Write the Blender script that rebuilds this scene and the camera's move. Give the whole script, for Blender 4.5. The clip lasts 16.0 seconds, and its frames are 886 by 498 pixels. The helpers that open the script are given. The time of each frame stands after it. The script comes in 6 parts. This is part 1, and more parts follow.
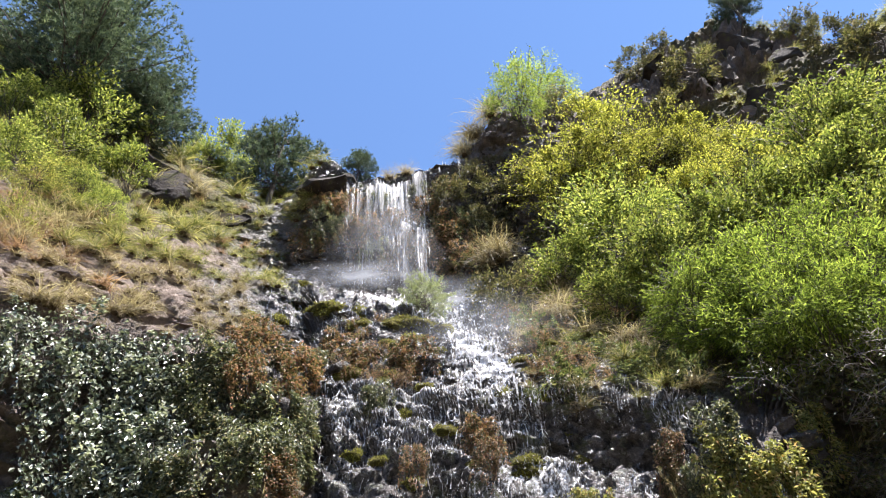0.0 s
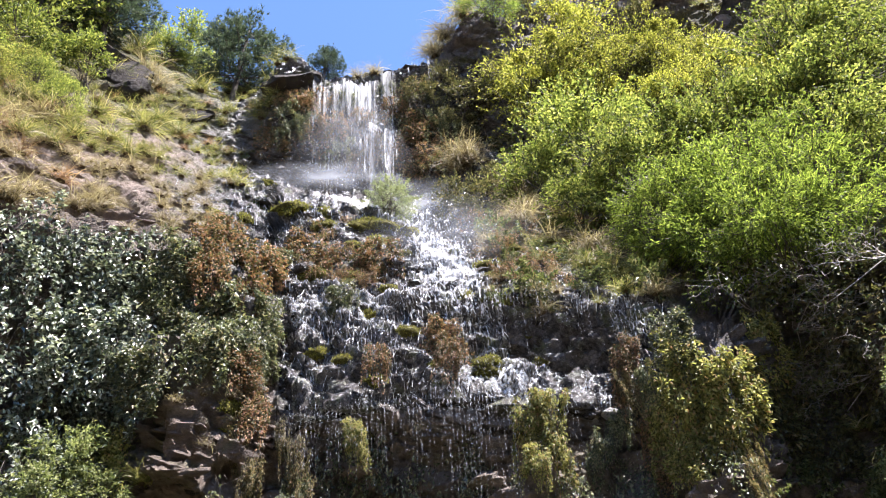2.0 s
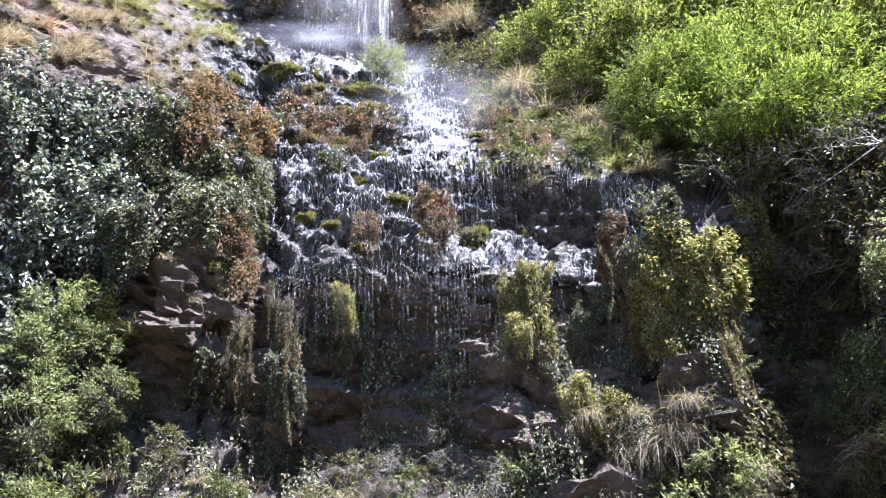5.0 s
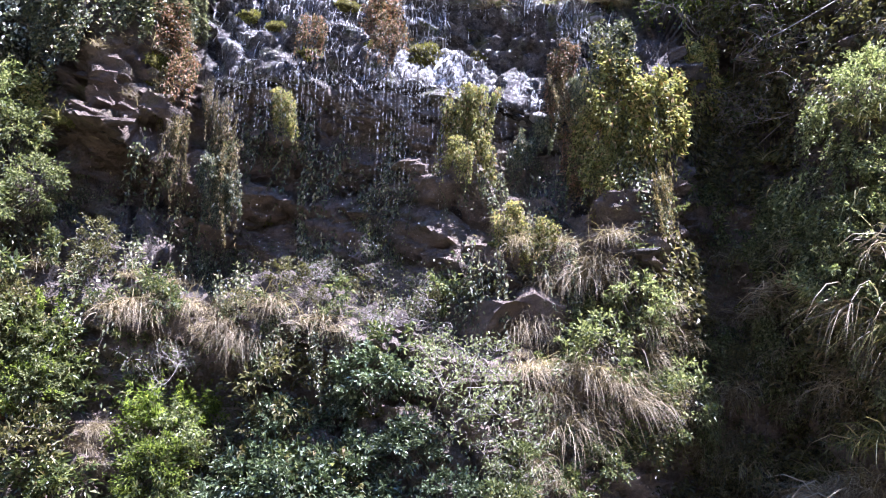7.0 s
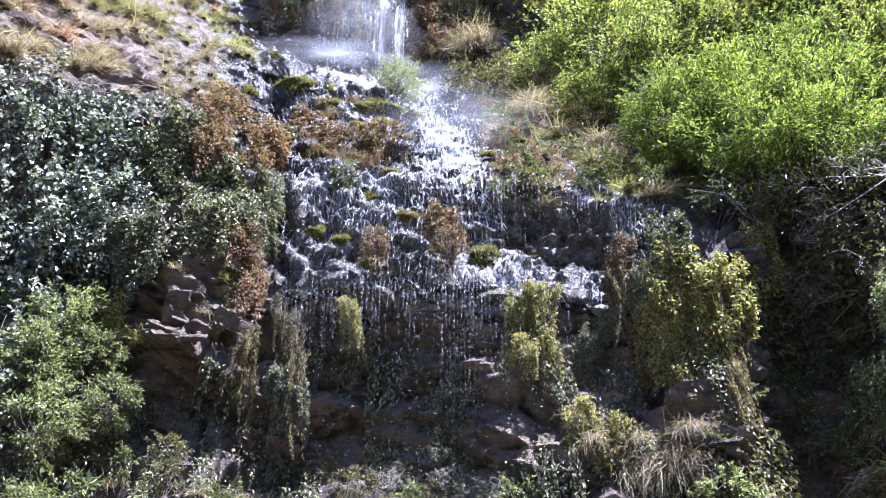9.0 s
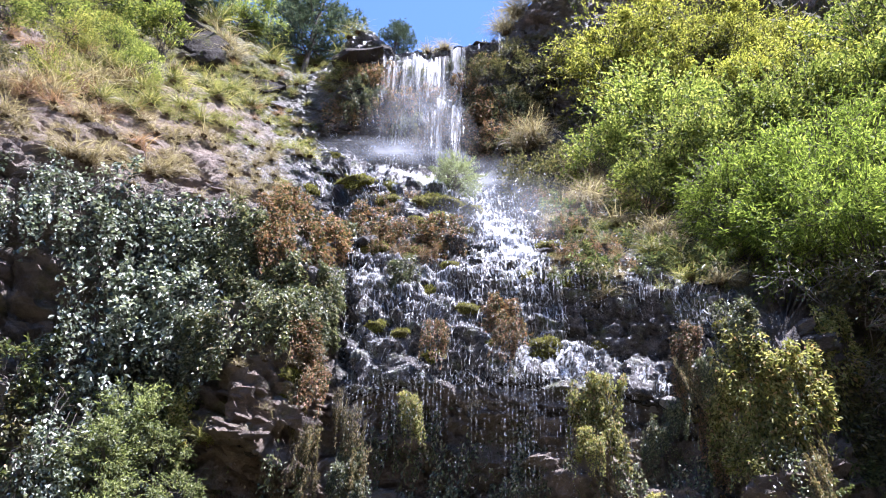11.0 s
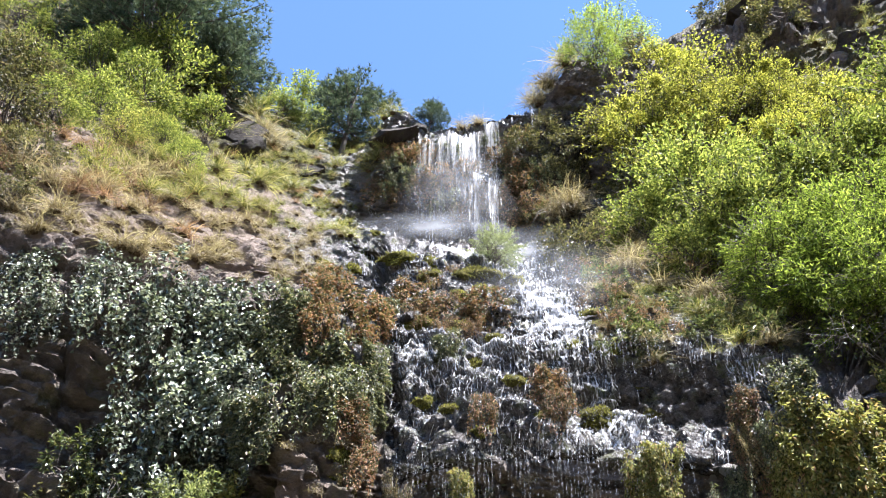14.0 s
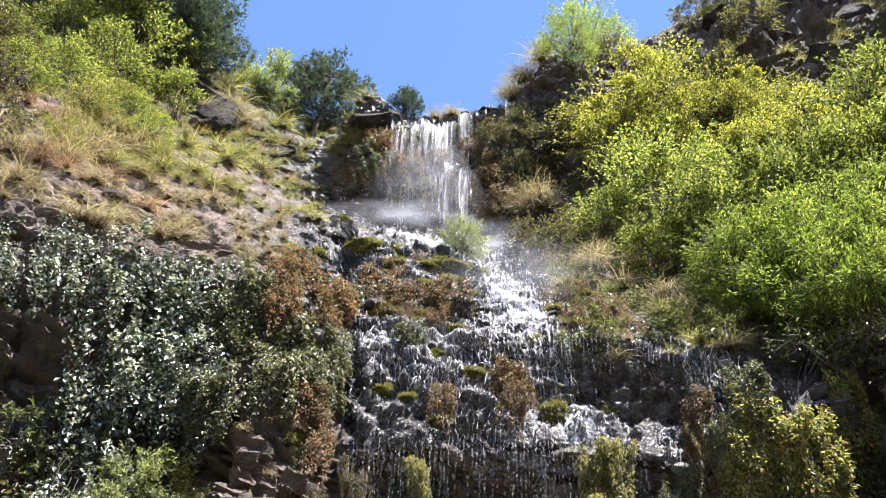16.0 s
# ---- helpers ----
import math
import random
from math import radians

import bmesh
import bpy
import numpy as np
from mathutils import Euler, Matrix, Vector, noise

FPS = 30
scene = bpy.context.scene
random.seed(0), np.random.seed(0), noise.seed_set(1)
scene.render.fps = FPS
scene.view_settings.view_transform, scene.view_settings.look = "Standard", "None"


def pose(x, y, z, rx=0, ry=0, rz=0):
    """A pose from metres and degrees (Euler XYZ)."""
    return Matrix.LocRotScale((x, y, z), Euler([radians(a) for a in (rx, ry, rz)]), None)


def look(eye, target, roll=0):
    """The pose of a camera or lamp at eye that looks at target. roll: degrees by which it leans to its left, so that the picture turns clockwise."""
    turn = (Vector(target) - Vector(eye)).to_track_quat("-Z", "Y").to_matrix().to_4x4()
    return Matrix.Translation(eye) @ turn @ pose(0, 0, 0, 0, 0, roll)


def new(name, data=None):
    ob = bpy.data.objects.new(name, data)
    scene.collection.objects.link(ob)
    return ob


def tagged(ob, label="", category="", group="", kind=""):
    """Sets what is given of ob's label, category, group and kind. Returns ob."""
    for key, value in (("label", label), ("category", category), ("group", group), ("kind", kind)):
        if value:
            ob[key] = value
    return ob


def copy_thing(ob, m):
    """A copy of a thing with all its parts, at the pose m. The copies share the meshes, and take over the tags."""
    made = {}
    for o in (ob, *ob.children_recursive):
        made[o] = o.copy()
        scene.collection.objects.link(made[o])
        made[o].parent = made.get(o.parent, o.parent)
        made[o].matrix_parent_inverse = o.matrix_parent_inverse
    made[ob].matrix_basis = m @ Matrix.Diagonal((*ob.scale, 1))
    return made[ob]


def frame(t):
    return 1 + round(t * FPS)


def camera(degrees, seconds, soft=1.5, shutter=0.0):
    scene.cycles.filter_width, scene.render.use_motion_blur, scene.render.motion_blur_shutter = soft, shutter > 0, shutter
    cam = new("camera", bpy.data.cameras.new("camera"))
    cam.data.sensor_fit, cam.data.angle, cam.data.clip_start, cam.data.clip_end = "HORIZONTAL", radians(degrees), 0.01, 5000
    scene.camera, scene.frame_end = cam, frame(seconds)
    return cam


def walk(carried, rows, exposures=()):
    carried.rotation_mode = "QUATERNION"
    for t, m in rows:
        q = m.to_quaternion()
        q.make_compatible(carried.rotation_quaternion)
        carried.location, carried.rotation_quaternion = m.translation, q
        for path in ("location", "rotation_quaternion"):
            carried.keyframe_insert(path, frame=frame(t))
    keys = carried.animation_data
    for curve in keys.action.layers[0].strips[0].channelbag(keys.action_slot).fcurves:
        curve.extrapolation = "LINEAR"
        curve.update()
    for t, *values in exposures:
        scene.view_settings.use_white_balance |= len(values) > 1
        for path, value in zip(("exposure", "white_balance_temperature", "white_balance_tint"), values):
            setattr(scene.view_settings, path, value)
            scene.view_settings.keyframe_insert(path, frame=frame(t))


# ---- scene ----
cam = camera(57.3, 16.0, soft=1.0)
EYE = 1.6
# seconds, turn to the left, tilt (90 = level), roll
ROWS = [
    (0.0, 4.31, 132.47, 2.56),
    (0.5, 3.93, 131.40, 2.82),
    (1.0, 3.20, 129.56, 3.16),
    (1.5, 2.43, 127.60, 3.16),
    (2.0, 1.50, 125.52, 2.89),
    (2.5, 0.65, 124.19, 2.55),
    (3.0, -0.03, 123.02, 2.26),
    (3.2, -0.23, 122.60, 2.01),
    (5.3, -0.33, 114.59, 1.27),
    (5.5, -0.64, 113.36, 1.19),
    (6.0, -2.02, 110.32, -0.15),
    (6.5, -3.82, 107.05, -1.18),
    (7.0, -5.84, 103.61, -1.91),
    (7.5, -7.11, 99.70, -2.07),
    (8.0, -6.71, 100.24, -0.82),
    (8.5, -3.58, 109.19, 0.18),
    (9.0, -0.48, 117.53, -0.50),
    (9.5, 0.77, 120.28, -0.91),
    (10.0, 2.15, 121.78, -1.09),
    (10.2, 2.57, 122.39, -1.25),
    (12.3, 4.39, 124.54, -1.61),
    (12.5, 4.26, 124.46, -1.68),
    (13.0, 5.20, 124.89, -1.22),
    (13.5, 7.45, 126.96, -0.37),
    (14.0, 7.75, 129.06, -1.15),
    (14.5, 6.56, 129.40, -1.87),
    (15.0, 5.15, 128.63, -2.18),
    (15.5, 4.58, 128.15, -2.17),
    (16.0, 4.14, 128.38, -1.95),
]
walk(cam, [(t, pose(0, 0, EYE, tilt, roll, turn)) for t, turn, tilt, roll in ROWS],
     exposures=[(0.0, 2.05, 6350, 16), (3.0, 2.42, 6000, 21), (5.5, 2.6, 5500, 26), (7.5, 2.8, 5450, 31), (8.1, 2.89, 5350, 31), (8.5, 3.16, 4950, 34), (9.0, 2.62, 5350, 27), (10.0, 2.38, 5550, 24), (12.5, 2.43, 5800, 20), (13.5, 2.47, 5900, 16), (14.2, 2.31, 6150, 15), (15.0, 2.24, 6250, 17), (16.0, 2.24, 6300, 18)])

# ---- light ----
SUN_AZ, SUN_EL = radians(116), radians(68)
world = bpy.data.worlds.new("sky")
scene.world = world
world.use_nodes = True
wn = world.node_tree
sky = wn.nodes.new("ShaderNodeTexSky")
sky.sky_type = "NISHITA"
sky.sun_disc = False
sky.sun_elevation, sky.sun_rotation = SUN_EL, SUN_AZ
sky.altitude, sky.air_density, sky.dust_density, sky.ozone_density = 1500, 1.25, 0.05, 3.0
bg = wn.nodes["Background"]
bg.inputs["Strength"].default_value = 0.067
deep = wn.nodes.new("ShaderNodeHueSaturation")
deep.inputs["Saturation"].default_value = 1.06
wn.links.new(sky.outputs[0], deep.inputs["Color"])
wn.links.new(deep.outputs[0], bg.inputs["Color"])
sun_data = bpy.data.lights.new("sun", "SUN")
sun_data.energy, sun_data.angle, sun_data.color = 5.0, radians(0.53), (1.0, 0.97, 0.92)
sun = new("sun", sun_data)
SUN_DIR = Vector((math.sin(SUN_AZ) * math.cos(SUN_EL), math.cos(SUN_AZ) * math.cos(SUN_EL), math.sin(SUN_EL)))
sun.matrix_world = look(SUN_DIR * 60, (0, 0, 0))

# ---- materials ----


def nodes_of(name):
    m = bpy.data.materials.new(name)
    m.use_nodes = True
    nt = m.node_tree
    return m, nt, nt.nodes["Principled BSDF"]


def add(nt, kind, **values):
    n = nt.nodes.new(kind)
    for k, v in values.items():
        n.inputs[k.replace("_", " ")].default_value = v
    return n


def ramp(nt, src, stops):
    r = nt.nodes.new("ShaderNodeValToRGB")
    el = r.color_ramp.elements
    while len(el) < len(stops):
        el.new(0.5)
    for e, (p, c) in zip(el, stops):
        e.position, e.color = p, (*c, 1)
    nt.links.new(src, r.inputs[0])
    return r.outputs[0]


def mix(nt, fac, a, b, blend="MIX"):
    m = nt.nodes.new("ShaderNodeMix")
    m.data_type, m.blend_type = "RGBA", blend
    for sock, v in ((m.inputs[0], fac), (m.inputs[6], a), (m.inputs[7], b)):
        if isinstance(v, (int, float)):
            sock.default_value = v
        elif isinstance(v, tuple):
            sock.default_value = (*v, 1)
        else:
            nt.links.new(v, sock)
    return m.outputs[2]


def noise_at(nt, scale, detail=4.0, rough=0.6, stretch=None):
    co = nt.nodes.new("ShaderNodeTexCoord")
    out = co.outputs["Object"]
    if stretch:
        mp = nt.nodes.new("ShaderNodeMapping")
        mp.inputs["Scale"].default_value = stretch
        nt.links.new(out, mp.inputs[0])
        out = mp.outputs[0]
    n = add(nt, "ShaderNodeTexNoise", Scale=scale, Detail=detail, Roughness=rough)
    nt.links.new(out, n.inputs["Vector"])
    return n.outputs["Fac"]


def bump(nt, height, strength, dist, normal=None):
    b = add(nt, "ShaderNodeBump", Strength=strength, Distance=dist)
    nt.links.new(height, b.inputs["Height"])
    if normal:
        nt.links.new(normal, b.inputs["Normal"])
    return b.outputs[0]


def leaf_material(name, stops, through_light=0.4, rough=0.45, gloss=0.4):
    """Leaves that differ one by one, lit through from behind."""
    m, nt, p = nodes_of(name)
    geo = nt.nodes.new("ShaderNodeNewGeometry")
    info = nt.nodes.new("ShaderNodeObjectInfo")
    col = ramp(nt, geo.outputs["Random Per Island"], stops)
    hsv = nt.nodes.new("ShaderNodeHueSaturation")
    hsv.inputs["Saturation"].default_value = 0.97
    mr = nt.nodes.new("ShaderNodeMapRange")
    mr.inputs["To Min"].default_value, mr.inputs["To Max"].default_value = 0.75, 1.2
    nt.links.new(info.outputs["Random"], mr.inputs["Value"])
    nt.links.new(mr.outputs[0], hsv.inputs["Value"])
    nt.links.new(col, hsv.inputs["Color"])
    nt.links.new(hsv.outputs[0], p.inputs["Base Color"])
    p.inputs["Roughness"].default_value = rough
    p.inputs["Specular IOR Level"].default_value = gloss
    tr = nt.nodes.new("ShaderNodeBsdfTranslucent")
    bright = mix(nt, 1.0, hsv.outputs[0], (1.35, 1.4, 0.9), "MULTIPLY")
    nt.links.new(bright, tr.inputs[0])
    ms = nt.nodes.new("ShaderNodeMixShader")
    ms.inputs[0].default_value = through_light
    nt.links.new(p.outputs[0], ms.inputs[1])
    nt.links.new(tr.outputs[0], ms.inputs[2])
    nt.links.new(ms.outputs[0], nt.nodes["Material Output"].inputs[0])
    return m


def bark_material(name, a, b):
    m, nt, p = nodes_of(name)
    n = noise_at(nt, 9, 5, 0.65, (3, 3, 0.6))
    nt.links.new(ramp(nt, n, [(0.3, a), (0.7, b)]), p.inputs["Base Color"])
    nt.links.new(bump(nt, n, 0.6, 0.02), p.inputs["Normal"])
    p.inputs["Roughness"].default_value = 0.85
    return m


def rock_material(name, dark, light, wet_rough=0.8, gloss=0.4):
    m, nt, p = nodes_of(name)
    big, fine = noise_at(nt, 1.6, 5), noise_at(nt, 14, 6, 0.7)
    band = noise_at(nt, 2.2, 4, 0.6, (0.4, 0.4, 4.0))
    info = nt.nodes.new("ShaderNodeObjectInfo")
    c = ramp(nt, big, [(0.3, dark), (0.7, light)])
    c = mix(nt, 0.35, c, ramp(nt, band, [(0.35, dark), (0.65, light)]))
    c = mix(nt, 0.5, c, ramp(nt, fine, [(0.3, (0.55, 0.55, 0.55)), (0.7, (1.3, 1.3, 1.3))]), "MULTIPLY")
    lich = ramp(nt, noise_at(nt, 3.4, 6, 0.75), [(0.56, (0, 0, 0)), (0.68, (1, 1, 1))])
    c = mix(nt, lich, c, (0.07, 0.075, 0.02))
    nt.links.new(c, p.inputs["Base Color"])
    rr = ramp(nt, fine, [(0.3, (wet_rough * 0.6,) * 3), (0.7, (min(1, wet_rough * 1.3),) * 3)])
    nt.links.new(rr, p.inputs["Roughness"])
    p.inputs["Specular IOR Level"].default_value = gloss
    nt.links.new(bump(nt, noise_at(nt, 45, 4, 0.7), 0.6, 0.02, bump(nt, fine, 1.0, 0.07, bump(nt, big, 0.5, 0.15))), p.inputs["Normal"])
    return m


def cliff_material():
    """Dry brown soil and stone, wet rock with its grey sheen painted in, and green films, by the ground's own wet, soil
    and moss values.
    """
    m, nt, p = nodes_of("cliff_rock")

    def value(name):
        a = nt.nodes.new("ShaderNodeAttribute")
        a.attribute_name = name
        return a.outputs["Fac"]
    big, mid, fine = noise_at(nt, 0.7, 6), noise_at(nt, 3.5, 6, 0.65), noise_at(nt, 16, 6, 0.7)
    grit = noise_at(nt, 60, 3, 0.6)
    stone = ramp(nt, mid, [(0.28, (0.045, 0.037, 0.032)), (0.5, (0.13, 0.105, 0.09)), (0.75, (0.25, 0.20, 0.17))])
    soil = ramp(nt, mid, [(0.28, (0.085, 0.06, 0.043)), (0.5, (0.215, 0.16, 0.122)), (0.75, (0.37, 0.285, 0.225))])
    litter = ramp(nt, fine, [(0.3, (0.03, 0.025, 0.012)), (0.55, (0.10, 0.085, 0.03)), (0.75, (0.20, 0.17, 0.07))])
    # wet rock: the lighter greys paint the sky's sheen into its colour
    wet = ramp(nt, fine, [(0.3, (0.03, 0.026, 0.024)), (0.55, (0.125, 0.11, 0.1)), (0.8, (0.29, 0.265, 0.245))])
    moss = ramp(nt, fine, [(0.3, (0.03, 0.035, 0.006)), (0.6, (0.10, 0.115, 0.02)), (0.8, (0.22, 0.21, 0.04))])
    c = mix(nt, value("soil"), stone, soil)
    c = mix(nt, value("litter"), c, litter)
    c = mix(nt, value("wet"), c, wet)
    patch = ramp(nt, noise_at(nt, 2.4, 6, 0.7), [(0.52, (0, 0, 0)), (0.63, (1, 1, 1))])
    pm = nt.nodes.new("ShaderNodeMath")
    pm.operation = "MULTIPLY"
    nt.links.new(patch, pm.inputs[0])
    nt.links.new(value("moss"), pm.inputs[1])
    c = mix(nt, pm.outputs[0], c, moss)
    c = mix(nt, 0.4, c, ramp(nt, grit, [(0.3, (0.6, 0.6, 0.6)), (0.7, (1.3, 1.3, 1.3))]), "MULTIPLY")
    nt.links.new(c, p.inputs["Base Color"])
    dry = nt.nodes.new("ShaderNodeMapRange")
    dry.inputs["To Min"].default_value, dry.inputs["To Max"].default_value = 0.9, 0.24
    nt.links.new(value("wet"), dry.inputs["Value"])
    rm = nt.nodes.new("ShaderNodeMath")
    rm.operation = "MAXIMUM"
    nt.links.new(dry.outputs[0], rm.inputs[0])
    nt.links.new(pm.outputs[0], rm.inputs[1])
    nt.links.new(rm.outputs[0], p.inputs["Roughness"])
    p.inputs["Specular IOR Level"].default_value = 0.5
    layers = noise_at(nt, 7, 5, 0.7, (1.0, 1.0, 4.5))
    nt.links.new(bump(nt, grit, 0.8, 0.025, bump(nt, layers, 1.0, 0.09, bump(nt, fine, 0.9, 0.06, bump(nt, mid, 0.6, 0.2)))), p.inputs["Normal"])
    return m


def water_material(name, cover, scale, stretch, soft=0.1):
    """Broken white water: bright where it foams, clear between."""
    m, nt, p = nodes_of(name)
    p.inputs["Base Color"].default_value = (0.9, 0.9, 0.9, 1)
    p.inputs["Roughness"].default_value = 0.25
    clear = nt.nodes.new("ShaderNodeBsdfTransparent")
    glow = nt.nodes.new("ShaderNodeBsdfTranslucent")
    glow.inputs[0].default_value = (0.9, 0.92, 0.95, 1)
    body = nt.nodes.new("ShaderNodeMixShader")
    body.inputs[0].default_value = 0.45
    nt.links.new(p.outputs[0], body.inputs[1])
    nt.links.new(glow.outputs[0], body.inputs[2])
    n = noise_at(nt, scale, 5, 0.7, stretch)
    fac = ramp(nt, n, [(cover - soft, (0, 0, 0)), (cover + soft, (1, 1, 1))])
    ms = nt.nodes.new("ShaderNodeMixShader")
    nt.links.new(fac, ms.inputs[0])
    nt.links.new(clear.outputs[0], ms.inputs[1])
    nt.links.new(body.outputs[0], ms.inputs[2])
    nt.links.new(ms.outputs[0], nt.nodes["Material Output"].inputs[0])
    return m


def flow_material(name, freq, soft=0.1, full=0.8, bright=0.85):
    """White water streaked along its own flow: dense where it foams, clear and thin elsewhere."""
    m, nt, p = nodes_of(name)
    p.inputs["Base Color"].default_value = (bright, bright, bright, 1)
    p.inputs["Roughness"].default_value = 0.2
    clear = nt.nodes.new("ShaderNodeBsdfTransparent")
    glow = nt.nodes.new("ShaderNodeBsdfTranslucent")
    glow.inputs[0].default_value = (bright, bright, bright, 1)
    body = nt.nodes.new("ShaderNodeMixShader")
    body.inputs[0].default_value = 0.4
    nt.links.new(p.outputs[0], body.inputs[1])
    nt.links.new(glow.outputs[0], body.inputs[2])
    at = nt.nodes.new("ShaderNodeAttribute")
    at.attribute_name = "flow"
    mp = nt.nodes.new("ShaderNodeMapping")
    mp.inputs["Scale"].default_value = (*freq, 1)
    nt.links.new(at.outputs["Vector"], mp.inputs[0])
    n = add(nt, "ShaderNodeTexNoise", Scale=1.0, Detail=6.0, Roughness=0.72, Distortion=0.6)
    nt.links.new(mp.outputs[0], n.inputs["Vector"])
    foam = nt.nodes.new("ShaderNodeAttribute")
    foam.attribute_name = "foam"
    both = nt.nodes.new("ShaderNodeMath")
    nt.links.new(n.outputs["Fac"], both.inputs[0])
    nt.links.new(foam.outputs["Fac"], both.inputs[1])
    fac = ramp(nt, both.outputs[0], [(1.0 - soft, (0, 0, 0)), (1.0, (full, full, full))])
    ms = nt.nodes.new("ShaderNodeMixShader")
    nt.links.new(fac, ms.inputs[0])
    nt.links.new(clear.outputs[0], ms.inputs[1])
    nt.links.new(body.outputs[0], ms.inputs[2])
    nt.links.new(ms.outputs[0], nt.nodes["Material Output"].inputs[0])
    nt.links.new(bump(nt, n.outputs["Fac"], 0.6, 0.05), p.inputs["Normal"])
    return m


def mist_material():
    """Thin spray that lets most light through."""
    m, nt, p = nodes_of("mist")
    clear = nt.nodes.new("ShaderNodeBsdfTransparent")
    haze = nt.nodes.new("ShaderNodeBsdfTranslucent")
    haze.inputs[0].default_value = (0.9, 0.93, 0.97, 1)
    diff = nt.nodes.new("ShaderNodeBsdfDiffuse")
    diff.inputs[0].default_value = (0.9, 0.93, 0.97, 1)
    both = nt.nodes.new("ShaderNodeMixShader")
    nt.links.new(haze.outputs[0], both.inputs[1])
    nt.links.new(diff.outputs[0], both.inputs[2])
    at = nt.nodes.new("ShaderNodeAttribute")
    at.attribute_name = "thick"
    n = ramp(nt, noise_at(nt, 1.6, 4, 0.6), [(0.3, (0.25, 0.25, 0.25)), (0.7, (1, 1, 1))])
    f = nt.nodes.new("ShaderNodeMath")
    f.operation = "MULTIPLY"
    nt.links.new(at.outputs["Fac"], f.inputs[0])
    nt.links.new(n, f.inputs[1])
    ms = nt.nodes.new("ShaderNodeMixShader")
    nt.links.new(f.outputs[0], ms.inputs[0])
    nt.links.new(clear.outputs[0], ms.inputs[1])
    nt.links.new(both.outputs[0], ms.inputs[2])
    nt.links.new(ms.outputs[0], nt.nodes["Material Output"].inputs[0])
    return m


CLIFF = cliff_material()
ROCK_DARK = rock_material("rock_dark", (0.022, 0.019, 0.017), (0.085, 0.07, 0.058), 0.45)
ROCK_CRAG = rock_material("rock_crag", (0.018, 0.015, 0.013), (0.075, 0.062, 0.052), 0.95, 0.12)
ROCK_BROWN = rock_material("rock_brown", (0.085, 0.065, 0.053), (0.27, 0.21, 0.172), 0.9, 0.25)
ROCK_PALE = rock_material("rock_pale", (0.22, 0.2, 0.185), (0.5, 0.47, 0.44), 0.5)
BARK = bark_material("bark", (0.035, 0.027, 0.021), (0.11, 0.088, 0.07))
TWIG = bark_material("grey_twig", (0.16, 0.135, 0.12), (0.42, 0.37, 0.335))
LEAF_YELLOW = leaf_material("leaf_yellow", [(0, (0.07, 0.08, 0.018)), (0.35, (0.19, 0.205, 0.035)), (0.75, (0.36, 0.355, 0.062)), (1, (0.5, 0.46, 0.13))], 0.37, 0.5, 0.18)
LEAF_FRESH = leaf_material("leaf_fresh", [(0, (0.05, 0.072, 0.02)), (0.4, (0.145, 0.18, 0.04)), (0.8, (0.29, 0.32, 0.075)), (1, (0.45, 0.44, 0.14))], 0.37, 0.5, 0.18)
LEAF_BROOM = leaf_material("leaf_broom", [(0, (0.06, 0.07, 0.02)), (0.4, (0.17, 0.18, 0.04)), (0.8, (0.30, 0.30, 0.07)), (1, (0.44, 0.38, 0.14))], 0.4, 0.5, 0.18)
LEAF_FEATHER = leaf_material("leaf_feather", [(0, (0.045, 0.066, 0.016)), (0.5, (0.14, 0.19, 0.03)), (1, (0.30, 0.35, 0.075))], 0.55, 0.5, 0.18)
LEAF_OLIVE = leaf_material("leaf_olive", [(0, (0.03, 0.032, 0.014)), (0.4, (0.085, 0.083, 0.032)), (0.8, (0.17, 0.16, 0.065)), (1, (0.26, 0.20, 0.11))], 0.3)
# the palest stops are sun glints painted into the dark ivy's leaf colour
LEAF_GLINT = leaf_material("leaf_glint", [(0, (0.02, 0.03, 0.017)), (0.35, (0.06, 0.08, 0.048)), (0.6, (0.17, 0.19, 0.13)), (0.8, (0.34, 0.36, 0.28)), (1, (0.5, 0.51, 0.43))], 0.2, 0.28, 0.9)
LEAF_STRAW = leaf_material("leaf_straw", [(0, (0.045, 0.045, 0.02)), (0.35, (0.13, 0.12, 0.05)), (0.65, (0.26, 0.21, 0.10)), (0.88, (0.38, 0.29, 0.16)), (1, (0.28, 0.15, 0.10))], 0.3, 0.5, 0.3)
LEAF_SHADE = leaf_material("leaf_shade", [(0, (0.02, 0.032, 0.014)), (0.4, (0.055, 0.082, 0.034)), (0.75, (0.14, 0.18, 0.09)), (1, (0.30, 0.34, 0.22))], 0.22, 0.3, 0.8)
LEAF_ORANGE = leaf_material("leaf_orange", [(0, (0.035, 0.04, 0.018)), (0.28, (0.085, 0.09, 0.034)), (0.42, (0.16, 0.125, 0.055)), (0.58, (0.25, 0.125, 0.07)), (0.8, (0.35, 0.18, 0.11)), (0.92, (0.34, 0.25, 0.11)), (1, (0.2, 0.085, 0.055))], 0.28, 0.55)
LEAF_HANG = leaf_material("leaf_hang", [(0, (0.032, 0.04, 0.022)), (0.4, (0.095, 0.11, 0.055)), (0.75, (0.20, 0.215, 0.105)), (0.92, (0.34, 0.315, 0.18)), (1, (0.40, 0.31, 0.22))], 0.3, 0.42, 0.6)
LEAF_WEED = leaf_material("leaf_weed", [(0, (0.028, 0.04, 0.016)), (0.4, (0.08, 0.105, 0.036)), (0.8, (0.18, 0.20, 0.07)), (1, (0.33, 0.31, 0.16))], 0.3, 0.4, 0.5)
